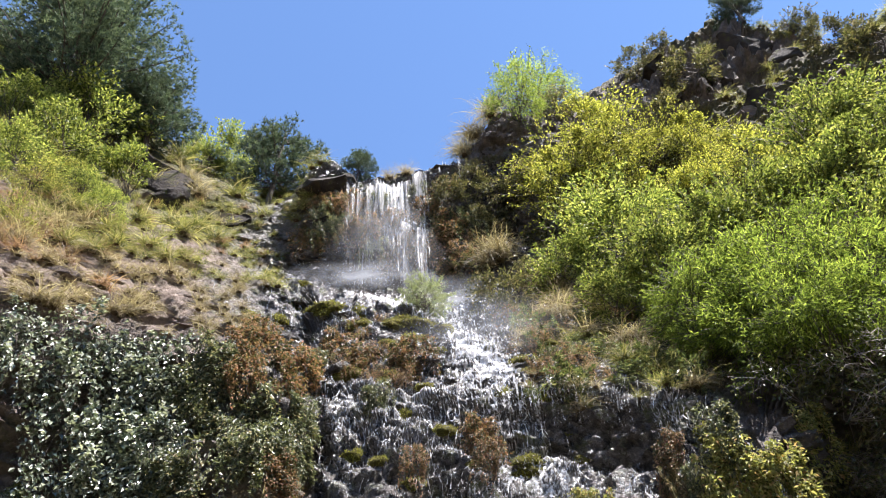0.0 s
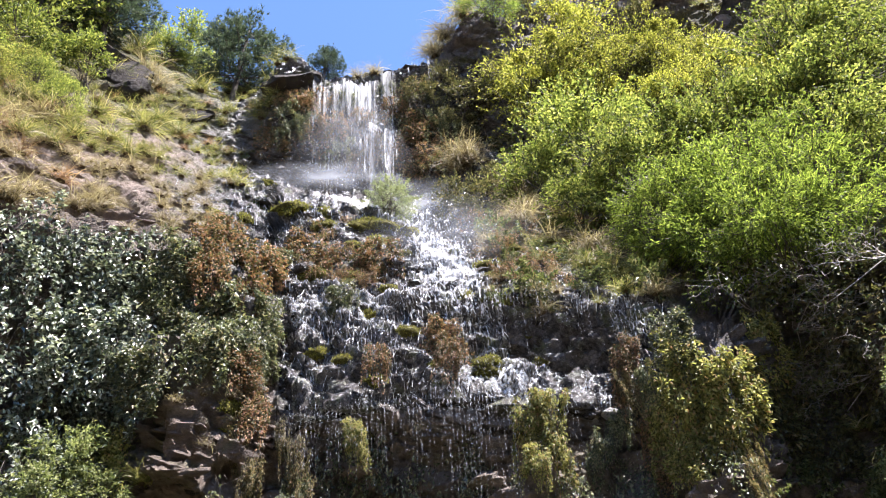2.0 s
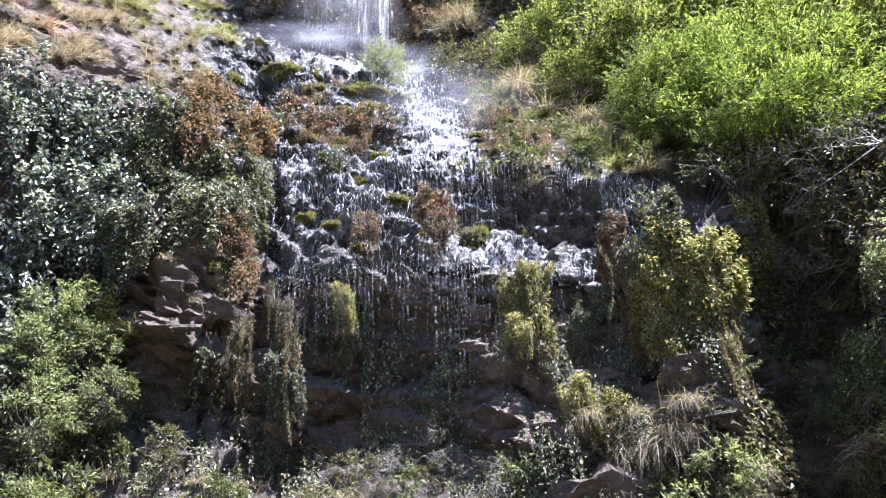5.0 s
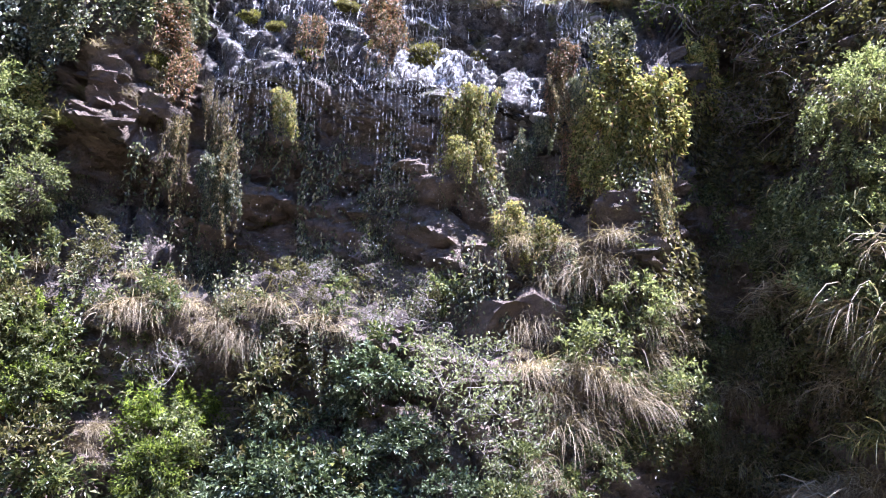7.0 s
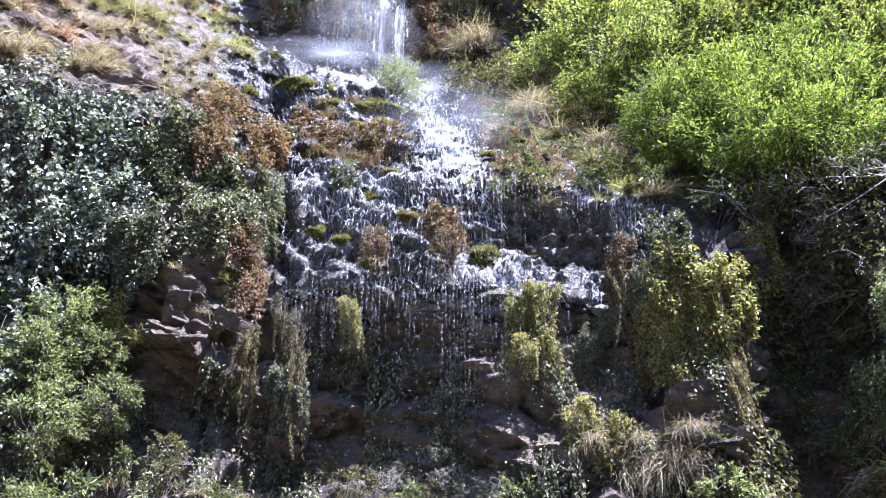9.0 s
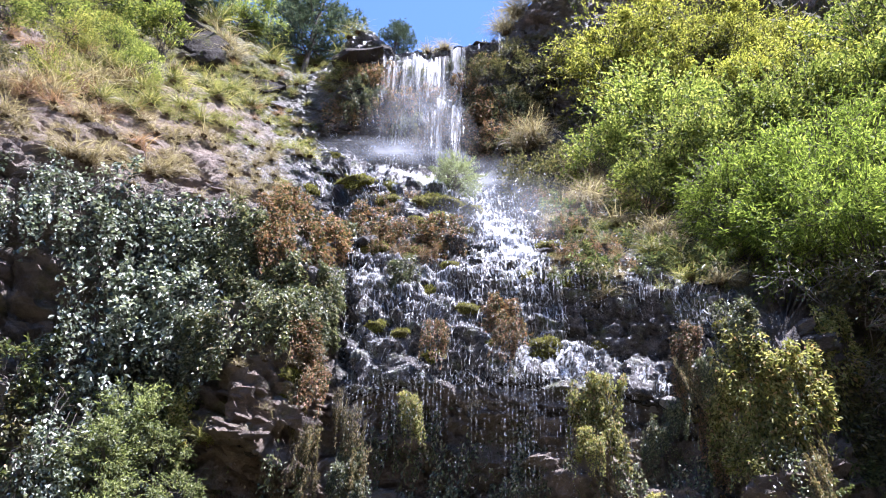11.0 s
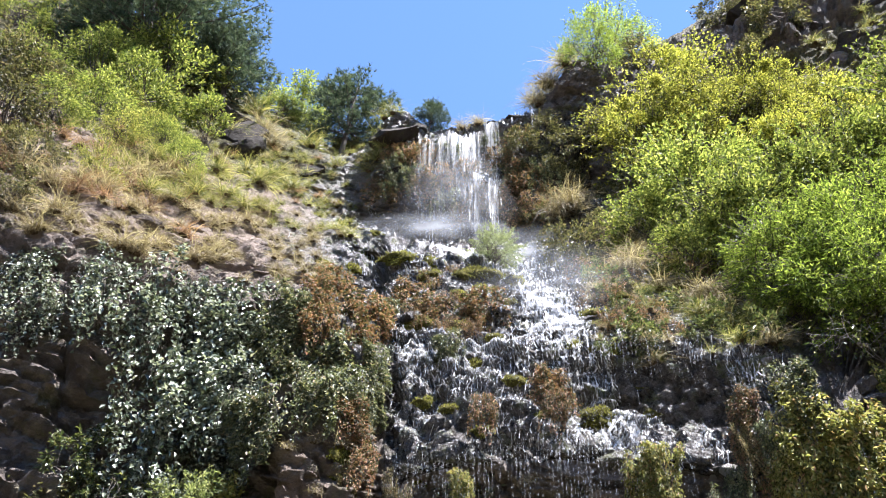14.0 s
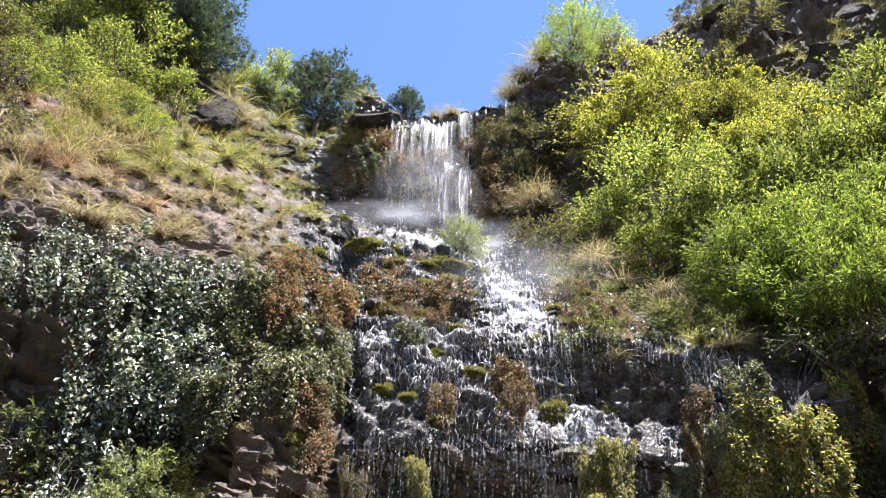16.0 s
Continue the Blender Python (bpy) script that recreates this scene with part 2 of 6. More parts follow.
LEAF_GOLD = leaf_material("leaf_gold", [(0, (0.065, 0.07, 0.024)), (0.35, (0.2, 0.205, 0.06)), (0.7, (0.36, 0.35, 0.11)), (0.88, (0.48, 0.41, 0.17)), (1, (0.4, 0.23, 0.12))], 0.36, 0.5, 0.3)
LEAF_SHRUB = leaf_material("leaf_shrub", [(0, (0.045, 0.06, 0.025)), (0.4, (0.14, 0.165, 0.065)), (0.8, (0.27, 0.29, 0.13)), (1, (0.40, 0.40, 0.22))], 0.4, 0.45)
LEAF_PALE = leaf_material("leaf_pale", [(0, (0.12, 0.14, 0.07)), (1, (0.32, 0.35, 0.19))], 0.35)
LEAF_MOSS = leaf_material("leaf_moss", [(0, (0.06, 0.055, 0.014)), (0.5, (0.20, 0.20, 0.035)), (1, (0.40, 0.38, 0.07))], 0.3, 0.8, 0.1)
GRASS_DRY = leaf_material("grass_dry", [(0, (0.11, 0.08, 0.045)), (0.5, (0.27, 0.215, 0.13)), (1, (0.46, 0.39, 0.27))], 0.35, 0.6)
GRASS_RUST = leaf_material("grass_rust", [(0, (0.10, 0.055, 0.035)), (0.5, (0.27, 0.155, 0.095)), (1, (0.44, 0.3, 0.19))], 0.35, 0.6)
GRASS_GREEN = leaf_material("grass_green", [(0, (0.07, 0.08, 0.02)), (0.45, (0.18, 0.185, 0.055)), (0.8, (0.33, 0.29, 0.11)), (1, (0.45, 0.37, 0.22))], 0.4, 0.5)
NEEDLE = leaf_material("pine_needle", [(0, (0.03, 0.05, 0.038)), (0.5, (0.085, 0.12, 0.082)), (1, (0.2, 0.235, 0.155))], 0.25, 0.7, 0.12)
WATER_FALL = water_material("falling_water", 0.56, 8, (3, 3, 1.0), 0.16)
WATER_SHEET = flow_material("water_sheet", (46.0, 1.1), 0.42, 0.7)
WATER_RUN = water_material("running_water", 0.53, 22, (1, 1, 1))
# white of this film is foam and painted sky sheen together
WATER_FILM_SHEEN = flow_material("water_film_sheen", (34.0, 13.0), 0.2, 0.7)
WATER_CHUTE = flow_material("white_water", (9.0, 3.0), 0.3, 0.9)
WATER_DRIP = water_material("dripping_water", 0.58, 12, (2, 2, 2.2), 0.07)
MIST = mist_material()

# ---- small mesh tools ----
rng = np.random.default_rng(11)


def mesh_of(name, verts, faces, material, smooth=False):
    me = bpy.data.meshes.new(name)
    me.from_pydata(np.asarray(verts).reshape(-1, 3).tolist() if len(verts) else [], [], [list(map(int, f)) for f in faces])
    me.materials.append(material)
    if smooth:
        me.polygons.foreach_set("use_smooth", [True] * len(me.polygons))
    me.update()
    return me


def part(name, me, parent, label="", kind=""):
    ob = new(name, me)
    ob.parent = parent
    return tagged(ob, label, kind=kind)


def unit(v):
    return v / np.maximum(np.linalg.norm(v, axis=-1, keepdims=True), 1e-9)


def leaf_mesh(name, base, along, normal, length, width, material, fold=0.25):
    """Pointed leaves, folded along the midrib: one island each."""
    n = len(base)
    along = unit(along)
    side = unit(np.cross(along, normal))
    up = np.cross(side, along)
    length, width = np.broadcast_to(length, n)[:, None], np.broadcast_to(width, n)[:, None]
    mid = base + along * length * 0.45 + up * width * fold
    v = np.stack([base, mid + side * width * 0.5, base + along * length - up * length * 0.12, mid - side * width * 0.5], 1)
    i = np.arange(n)[:, None] * 4
    f = np.concatenate([i + [0, 1, 2], i + [0, 2, 3]])
    return mesh_of(name, v.reshape(-1, 3), f, material)


def needle_mesh(name, base, along, length, width, material):
    """Thin pointed needles."""
    n = len(base)
    along = unit(along)
    side = unit(np.cross(along, rng.normal(size=(n, 3))))
    v = np.stack([base - side * width, base + side * width, base + along * length[:, None]], 1)
    return mesh_of(name, v.reshape(-1, 3), np.arange(n)[:, None] * 3 + [0, 1, 2], material)


def blade_mesh(name, root, lean, length, width, droop, material):
    """Grass blades that rise, bend over and taper."""
    n = len(root)
    lean = unit(lean)
    side = unit(np.cross(lean, rng.normal(size=(n, 3))))
    rows, d, p = [], lean.copy(), root.copy()
    steps = 4
    for k in range(steps):
        w = width * (1 - k / steps) * 0.5
        rows.append(p - side * w[:, None])
        rows.append(p + side * w[:, None])
        p = p + d * (length / steps)[:, None]
        d = unit(d + np.array([0, 0, -1.0]) * droop[:, None])
    rows.append(p)
    v = np.stack(rows, 1)
    i = np.arange(n)[:, None] * 9
    f = [i + [0, 1, 3], i + [0, 3, 2], i + [2, 3, 5], i + [2, 5, 4], i + [4, 5, 7], i + [4, 7, 6], i + [6, 7, 8]]
    return mesh_of(name, v.reshape(-1, 3), np.concatenate(f), material)


def tubes(paths, radii, sides=3):
    """Tapering tubes along paths (lists of points): vertices and faces."""
    vs, fs, o = [], [], 0
    for path, r in zip(paths, radii):
        path = np.asarray(path, float)
        m = len(path)
        t = unit(np.gradient(path, axis=0))
        a = unit(np.cross(t, [0.31, 0.17, 0.93]))
        b = np.cross(t, a)
        rr = np.linspace(r, r * 0.3, m)[:, None]
        ring = [path + (a * math.cos(k * 2 * math.pi / sides) + b * math.sin(k * 2 * math.pi / sides)) * rr for k in range(sides)]
        vs.append(np.stack(ring, 1).reshape(-1, 3))
        for j in range(m - 1):
            for k in range(sides):
                q = (k + 1) % sides
                fs.append((o + j * sides + k, o + j * sides + q, o + (j + 1) * sides + q, o + (j + 1) * sides + k))
        o += m * sides
    return np.concatenate(vs), fs


def bend(a, b, sag, n=5):
    """A wavering line from a to b."""
    t = np.linspace(0, 1, n)[:, None]
    p = np.asarray(a) * (1 - t) + np.asarray(b) * t
    return p + np.sin(t * math.pi) * np.asarray(sag) + rng.normal(size=(n, 3)) * 0.015 * np.sin(t * math.pi)


def lattice(p, seed=0):
    """Smooth value noise, -1 to 1, at points p."""
    i = np.floor(p).astype(np.int64)
    f = p - i
    f = f * f * (3 - 2 * f)
    out = 0
    for dx in (0, 1):
        for dy in (0, 1):
            for dz in (0, 1):
                h = (i[..., 0] + dx) * 374761393 + (i[..., 1] + dy) * 668265263 + (i[..., 2] + dz) * 2147483647 + seed * 974634777
                h = (h ^ (h >> 13)) * 1274126177
                h = (h ^ (h >> 16)) & 0xFFFF
                w = (f[..., 0] if dx else 1 - f[..., 0]) * (f[..., 1] if dy else 1 - f[..., 1]) * (f[..., 2] if dz else 1 - f[..., 2])
                out = out + w * (h / 32767.5 - 1)
    return out


def fbm(p, octaves=4, seed=0):
    out, amp, tot = 0, 1.0, 0
    for k in range(octaves):
        out = out + amp * lattice(p * 2.03 ** k + 17.3 * k, seed + k)
        tot += amp
        amp *= 0.52
    return out / tot


def cells(p, seed=0):
    """Broken blocks: a value for each cell of a jittered lattice, and the distance to the crack beside it."""
    i = np.floor(p).astype(np.int64)
    f1, f2, val = np.full(p.shape[:-1], 9.0), np.full(p.shape[:-1], 9.0), np.zeros(p.shape[:-1])
    for dx in (-1, 0, 1):
        for dy in (-1, 0, 1):
            for dz in (-1, 0, 1):
                c = i + (dx, dy, dz)
                h = c[..., 0] * 374761393 + c[..., 1] * 668265263 + c[..., 2] * 2147483647 + seed * 974634777
                h = (h ^ (h >> 13)) * 1274126177
                h = h ^ (h >> 16)
                q = c + np.stack([(h & 1023) / 1023, ((h >> 10) & 1023) / 1023, ((h >> 20) & 1023) / 1023], -1)
                d = np.linalg.norm(q - p, axis=-1)
                near = d < f1
                f2 = np.where(near, f1, np.minimum(f2, d))
                val = np.where(near, ((h >> 5) & 2047) / 1023.5 - 1, val)
                f1 = np.where(near, d, f1)
    return val, f2 - f1


def smooth(a, b, x):
    t = np.clip((x - a) / (b - a), 0, 1)
    return t * t * (3 - 2 * t)


# ---- ground: one sheet from the path up the gorge to the horizon ----
# The gorge is laid out round the path: bearings in degrees (0 ahead, right positive); for each line
# along the hillside its distance from the path and its height, in metres, bearing by bearing.
BEARING = [-180, -120, -80, -60, -40, -30, -20, -17, -14.2, -12, -11, -10, 0, 2.5, 5.5, 10, 20, 23.5, 30, 34, 40, 60, 80, 120, 180]
LINES = [
    ("ground behind", [8, 8.5, 9, 9, 8, 7, 6.2, 6.14, 6.08, 6.04, 6.02, 6, 6, 6.05, 6.11, 6.2, 6.6, 6.67, 6.8, 6.88, 7, 8, 9, 8.5, 8],
     [0, 0, 0, 0, 0, 0, 0, 0, 0, 0, 0, 0, 0, 0, 0, 0, 0, 0, 0, 0, 0, 0, 0, 0, 0]),
    ("foot", [16, 15, 14, 10, 8, 7.2, 7.2, 7.2, 7.2, 7.2, 7.2, 7.2, 7, 6.85, 6.67, 6.4, 8.2, 9, 8.8, 7.7, 7.6, 11, 15, 15.5, 16],
     [0.2, 0.15, 0.1, 0.1, 0.1, 0.1, 0.1, 0.1, 0.1, 0.1, 0.1, 0.1, 0.1, 0.1, 0.1, 0.1, 0.1, 0.1, 0.1, 0.1, 0.1, 0.1, 0.1, 0.15, 0.2]),
    ("bank", [19, 17, 15, 11, 8.6, 7.9, 7.9, 7.96, 8.02, 8.06, 8.08, 8.1, 7.8, 7.62, 7.42, 7.1, 8.2, 9.2, 9, 7.7, 7.6, 11, 15.2, 17.1, 19],
     [1.5, 1.88, 2.25, 2.08, 1.98, 1.94, 1.94, 1.94, 1.95, 1.95, 1.95, 1.95, 1.94, 1.93, 1.92, 1.91, 1.96, 2, 1.99, 1.94, 1.93, 2.08, 2.26, 1.88, 1.5]),
    ("nose", [20, 17.6, 15.2, 11.2, 8.6, 7.8, 7.7, 7.67, 7.64, 7.62, 7.61, 7.6, 7.7, 7.75, 7.81, 7.9, 8, 9.3, 9.1, 7.7, 7.6, 11, 15.4, 17.7, 20],
     [2.2, 2.97, 3.74, 3.17, 2.81, 2.7, 2.68, 2.68, 2.67, 2.67, 2.67, 2.67, 2.68, 2.69, 2.7, 2.71, 2.72, 2.91, 2.88, 2.68, 2.67, 3.15, 3.76, 2.98, 2.2]),
    ("mid", [21, 18.25, 15.5, 11.5, 8.9, 8.3, 8.5, 8.65, 8.79, 8.9, 8.95, 9, 8.9, 8.62, 8.3, 7.8, 7.7, 9.3, 9.3, 7.9, 7.8, 11, 15.6, 18.3, 21],
     [3, 4.09, 5.18, 4.25, 3.65, 3.52, 3.48, 3.46, 3.45, 3.44, 3.44, 3.43, 3.38, 3.37, 3.35, 3.33, 3.38, 3.75, 3.75, 3.42, 3.4, 4.14, 5.2, 4.1, 3]),
    ("hollow", [23, 19.4, 15.8, 11.8, 9.1, 8.8, 8.85, 8.88, 8.91, 8.93, 8.94, 8.95, 8.85, 8.78, 8.68, 8.55, 8.45, 9.7, 9.5, 8.3, 8.2, 11.2, 15.9, 19.45, 23],
     [4, 5.99, 7.98, 6.37, 5.28, 5.16, 5.18, 5.22, 5.26, 5.28, 5.3, 5.31, 5.27, 5.22, 5.15, 5.05, 5.01, 5.52, 5.44, 4.95, 4.91, 6.13, 8.02, 6.01, 4]),
    ("lip", [25, 20.5, 16, 12, 9.3, 9, 9, 8.88, 8.77, 8.68, 8.64, 8.6, 8.35, 8.36, 8.38, 8.4, 8.6, 9, 9.3, 9, 8.9, 10.5, 16, 20.5, 25],
     [5, 8.3, 11.6, 9.39, 7.87, 7.67, 7.79, 7.23, 6.7, 6.29, 6.1, 5.91, 5.56, 5.57, 5.58, 5.59, 5.89, 6.19, 6.54, 6.59, 6.74, 8.16, 11.6, 8.3, 5]),
    ("step foot", [26, 21.25, 16.5, 12.5, 9.9, 9.7, 9.8, 9.65, 9.51, 9.4, 9.35, 9.3, 9, 9.06, 9.14, 9.25, 9.4, 9.64, 10.1, 10.14, 10.2, 12.7, 16.5, 21.25, 26],
     [5.7, 9.22, 12.73, 10.35, 8.79, 8.54, 8.67, 8.17, 7.71, 7.34, 7.18, 7.01, 6.35, 6.39, 6.44, 6.52, 6.81, 7.03, 7.43, 7.61, 7.88, 10.04, 12.73, 9.22, 5.7]),
    ("step top", [27, 21.85, 16.7, 12.7, 10.2, 10.1, 10.2, 9.99, 9.79, 9.64, 9.57, 9.5, 9.15, 9.14, 9.12, 9.1, 9.3, 9.72, 10.5, 10.54, 10.6, 13, 16.7, 21.85, 27],
     [6.3, 9.8, 13.29, 10.89, 9.29, 9.07, 9.18, 8.67, 8.2, 7.83, 7.66, 7.49, 6.8, 6.8, 6.81, 6.81, 7.08, 7.41, 8.01, 8.17, 8.41, 10.57, 13.29, 9.8, 6.3]),
    ("shelf", [28, 22.5, 17, 13, 10.6, 10.6, 11, 10.73, 10.48, 10.28, 10.19, 10.1, 9.6, 9.65, 9.71, 9.8, 10, 10.35, 11, 11.08, 11.2, 13.5, 17, 22.5, 28],
     [7, 10.48, 13.95, 11.58, 9.88, 9.73, 10.04, 9.5, 8.99, 8.59, 8.41, 8.23, 7.44, 7.48, 7.53, 7.61, 7.85, 8.16, 8.74, 8.9, 9.15, 11.41, 13.95, 10.48, 7]),
    ("ledge", [32, 25.5, 19, 16, 14, 13.3, 13.2, 13.05, 12.91, 12.8, 12.75, 12.7, 12.3, 12.12, 11.92, 11.6, 12, 12.35, 13, 13.2, 13.5, 16, 19, 25.5, 32],
     [9, 13.27, 17.54, 15.51, 14.21, 13.37, 12.56, 12.31, 12.08, 11.9, 11.82, 11.74, 11.21, 10.95, 10.64, 10.18, 10.64, 11.03, 11.76, 12.07, 12.53, 15.03, 17.54, 13.27, 9]),
    ("fall foot", [36, 28.5, 21, 18, 16.5, 15.6, 14.8, 14.62, 14.45, 14.32, 14.26, 14.2, 14, 14.6, 14.9, 13.4, 14, 14.35, 15, 15.2, 15.5, 18, 21, 28.5, 36],
     [10, 15.26, 20.51, 18.39, 17.53, 16.15, 14.29, 13.97, 13.67, 13.43, 13.33, 13.22, 12.94, 14.29, 15.25, 12.84, 13.77, 14.24, 15.11, 15.49, 16.05, 18.39, 20.51, 15.26, 10]),
    ("crest", [42, 34, 26, 23, 19.5, 17.5, 16, 15.6, 14.7, 14.7, 14.9, 14.9, 14.7, 14.5, 14.2, 15.2, 16, 16.35, 17, 17.2, 17.5, 21, 25, 33.5, 42],
     [12, 20.26, 28.52, 26.26, 22.73, 19.72, 17.38, 17.31, 18.22, 18.04, 17.47, 17.58, 18.1, 18.64, 19.01, 19.71, 20.01, 20.06, 20.15, 20.24, 20.37, 24.12, 27.49, 19.74, 12]),
    ("brow", [60, 46.5, 33, 30, 26, 23, 20, 18.5, 16.2, 16.2, 17, 17, 16.8, 16.6, 16.6, 18, 19.5, 19.85, 20.5, 20.7, 21, 26, 30, 45, 60],
     [15, 26.62, 38.25, 37.35, 32.59, 26.97, 21.74, 20.49, 19.53, 19.4, 19.33, 19.45, 19.93, 20.83, 21.81, 23.44, 26.9, 27.6, 28.6, 26.2, 23.0, 32.59, 34.92, 24.96, 15]),
    ("plateau", [150, 110, 70, 70, 70, 70, 70, 70, 70, 70, 70, 70, 70, 70, 70, 70, 70, 70, 70, 70, 70, 70, 70, 110, 150],
     [30, 38.53, 47.06, 47.06, 47.06, 47.06, 47.06, 47.06, 47.06, 47.06, 47.06, 47.06, 47.06, 47.06, 47.06, 47.06, 47.06, 47.06, 47.06, 47.06, 47.06, 47.06, 47.06, 38.53, 30]),
    ("far", [600, 600, 600, 600, 600, 600, 600, 600, 600, 600, 600, 600, 600, 600, 600, 600, 600, 600, 600, 600, 600, 600, 600, 600, 600],
     [60, 78.32, 96.63, 96.63, 96.63, 96.63, 96.63, 96.63, 96.63, 96.63, 96.63, 96.63, 96.63, 96.63, 96.63, 96.63, 96.63, 96.63, 96.63, 96.63, 96.63, 96.63, 96.63, 78.32, 60]),
]
STEPS = [6, 14, 40, 22, 28, 40, 56, 24, 24, 20, 64, 30, 72, 50, 16, 6]
az = np.concatenate([np.arange(-180, -52, 4.0), np.arange(-52, 52.01, 0.3), np.arange(56, 180.1, 4.0)])


def widen(values):
    v = np.interp(az, BEARING, values)
    k = np.ones(5) / 5
    return np.convolve(np.pad(v, 2, mode="edge"), k, mode="valid")


dist = [np.zeros(len(az))] + [widen(l[1]) for l in LINES]
high = [np.zeros(len(az))] + [widen(l[2]) for l in LINES]
# the two arched terraces of the wet slope: bearing, rise and distance of each line between the side walls
TERRACES = {
    "hollow": ([-12.5, -11, -8.4, -5.3, -2.5, 0, 1.8, 4.5, 8.3, 13, 15.5, 18, 20], [20, 21.2, 22, 22.4, 22.6, 22.5, 22.4, 22.3, 21.6, 20, 20.5, 21, 21], [8.8, 8.68, 8.55, 8.5, 8.5, 8.5, 8.5, 8.5, 8.55, 8.62, 8.5, 8.4, 8.45]),
    "lip": ([-12.5, -11, -8.4, -5.3, -2.5, 0, 1.8, 4.5, 8.3, 13, 15.5, 18, 20], [22.6, 23.8, 24.6, 25.0, 25.2, 25.1, 25.0, 24.9, 24.2, 22.6, 23.6, 25.0, 25.0], [8.6, 8.45, 8.3, 8.25, 8.25, 8.25, 8.25, 8.25, 8.3, 8.4, 8.25, 8.1, 8.2]),
    "step foot": ([-12.5, -11.3, -8.4, -5.3, -2.5, 0.1, 1.8, 4.5, 8.3, 13, 15.5, 18, 20], [25.5, 26.6, 28.6, 29.1, 28.2, 27.0, 26.4, 27.0, 26.0, 25.0, 26.0, 26.8, 26.8], [9.0, 8.85, 8.75, 8.7, 8.7, 8.75, 8.8, 8.8, 8.85, 8.85, 8.7, 8.5, 8.6]),
    "step top": ([-14.2, -11.6, -7.2, -2.5, 0.3, 6.9, 11.3, 16.8, 20], [30.4, 30.8, 31.8, 31.8, 32.1, 31.8, 30.4, 28.8, 27.8], [9.6, 9.5, 9.4, 9.15, 9.0, 8.9, 8.92, 8.9, 9.0]),
    "shelf": ([-14.2, -11.6, -7.2, -2.5, 0.3, 6.9, 11.3, 16.8, 20], [32.0, 32.2, 33.0, 32.8, 33.2, 33.0, 31.8, 30.6, 30.0], [9.95, 9.85, 9.75, 9.6, 9.5, 9.4, 9.45, 9.5, 9.8]),
}
between = smooth(-16.5, -12.8, az) * (1 - smooth(20, 23.5, az))
for k, l in enumerate(LINES):
    if l[0] in TERRACES:
        bb, up, far = TERRACES[l[0]]
        dist[k + 1] = dist[k + 1] * (1 - between) + between * np.interp(az, bb, far)
        high[k + 1] = high[k + 1] * (1 - between) + between * (EYE + dist[k + 1] * np.tan(np.radians(np.interp(az, bb, up))))
# the brown slab with its dark hollow beneath, beside the wet slope
slab = smooth(-24, -20.5, az) * (1 - smooth(-14.5, -12.8, az))
for k, up, far in ((5, 14.0, 9.1), (6, 21.0 + 0.22 * (np.clip(az, -22, -13) + 17), 8.15)):
    dist[k] = dist[k] * (1 - slab) + slab * far
    high[k] = high[k] * (1 - slab) + slab * (EYE + far * np.tan(np.radians(up)))
# the mossy block beside the chute stands forward of it
block = smooth(-15, -13, az) * (1 - smooth(-4.0, -2.4, az))
dist[11] = dist[11] * (1 - 0.09 * block)
high[11] = high[11] * (1 - block) + block * (EYE + dist[11] * np.tan(np.radians(38.3)))
grid_d, grid_z, grid_k = [], [], []
for k, n in enumerate(STEPS):
    for s in np.arange(n) / n:
        grid_d.append(dist[k] * (1 - s) + dist[k + 1] * s)
        grid_z.append(high[k] * (1 - s) + high[k + 1] * s)
        grid_k.append(k + s)
grid_d.append(dist[-1]), grid_z.append(high[-1]), grid_k.append(len(STEPS))
grid_d, grid_z, grid_k = np.array(grid_d), np.array(grid_z), np.array(grid_k)
for _ in range(3):
    grid_d[1:-1] = (grid_d[:-2] + 2 * grid_d[1:-1] + grid_d[2:]) / 4
    grid_z[1:-1] = (grid_z[:-2] + 2 * grid_z[1:-1] + grid_z[2:]) / 4
ang = np.radians(az)[None, :]
G = np.stack([grid_d * np.sin(ang), grid_d * np.cos(ang), grid_z], -1)


def normals(g):
    a = np.gradient(g, axis=1)
    b = np.gradient(g, axis=0)
    return unit(np.cross(a, b))


N0 = normals(G)
K = grid_k[:, None] * np.ones(len(az))[None, :]
A = az[None, :] * np.ones(len(grid_k))[:, None]
# where it is stone, soil, wet or grown over
wobble = fbm(G * 0.5, 3, 5)
rise = np.degrees(np.arctan2(G[..., 2] - EYE, np.maximum(grid_d, 0.1)))
wet = smooth(-25, -16, A + 4 * wobble) * (1 - smooth(17, 22, A + 3 * wobble)) * smooth(7, 18, rise + 5 * wobble) * (1 - smooth(48, 50, rise))
wet = wet * np.where(A < -13, smooth(24, 30, rise + 3 * wobble) * 0.9, 1) * (1 - smooth(5, 12, A + 3 * wobble) * smooth(33, 36, rise - 0.15 * A + 2 * wobble))
soil = (1 - smooth(-17, -12, A + 2 * wobble)) * smooth(35.5, 37.5, rise + 3 * wobble) * (1 - smooth(44, 47, rise)) * (1 - smooth(-21, -16, A + 0.8 * (rise - 38))) + 0.5 * smooth(6.5, 7.5, K) * (1 - smooth(-20, -14, A))
soil = soil + 0.7 * smooth(-24, -21, A) * (1 - smooth(-14, -12, A)) * smooth(13, 18, rise) * (1 - smooth(24, 27, rise))
# brown rock under the lip, coloured lighter in place of missing fill light
soil = soil + 1.0 * smooth(-14, -11, A) * (1 - smooth(13, 16, A)) * smooth(4.6, 5.2, K) * (1 - smooth(6.5, 6.9, K)) * smooth(-0.5, 0.3, wobble)
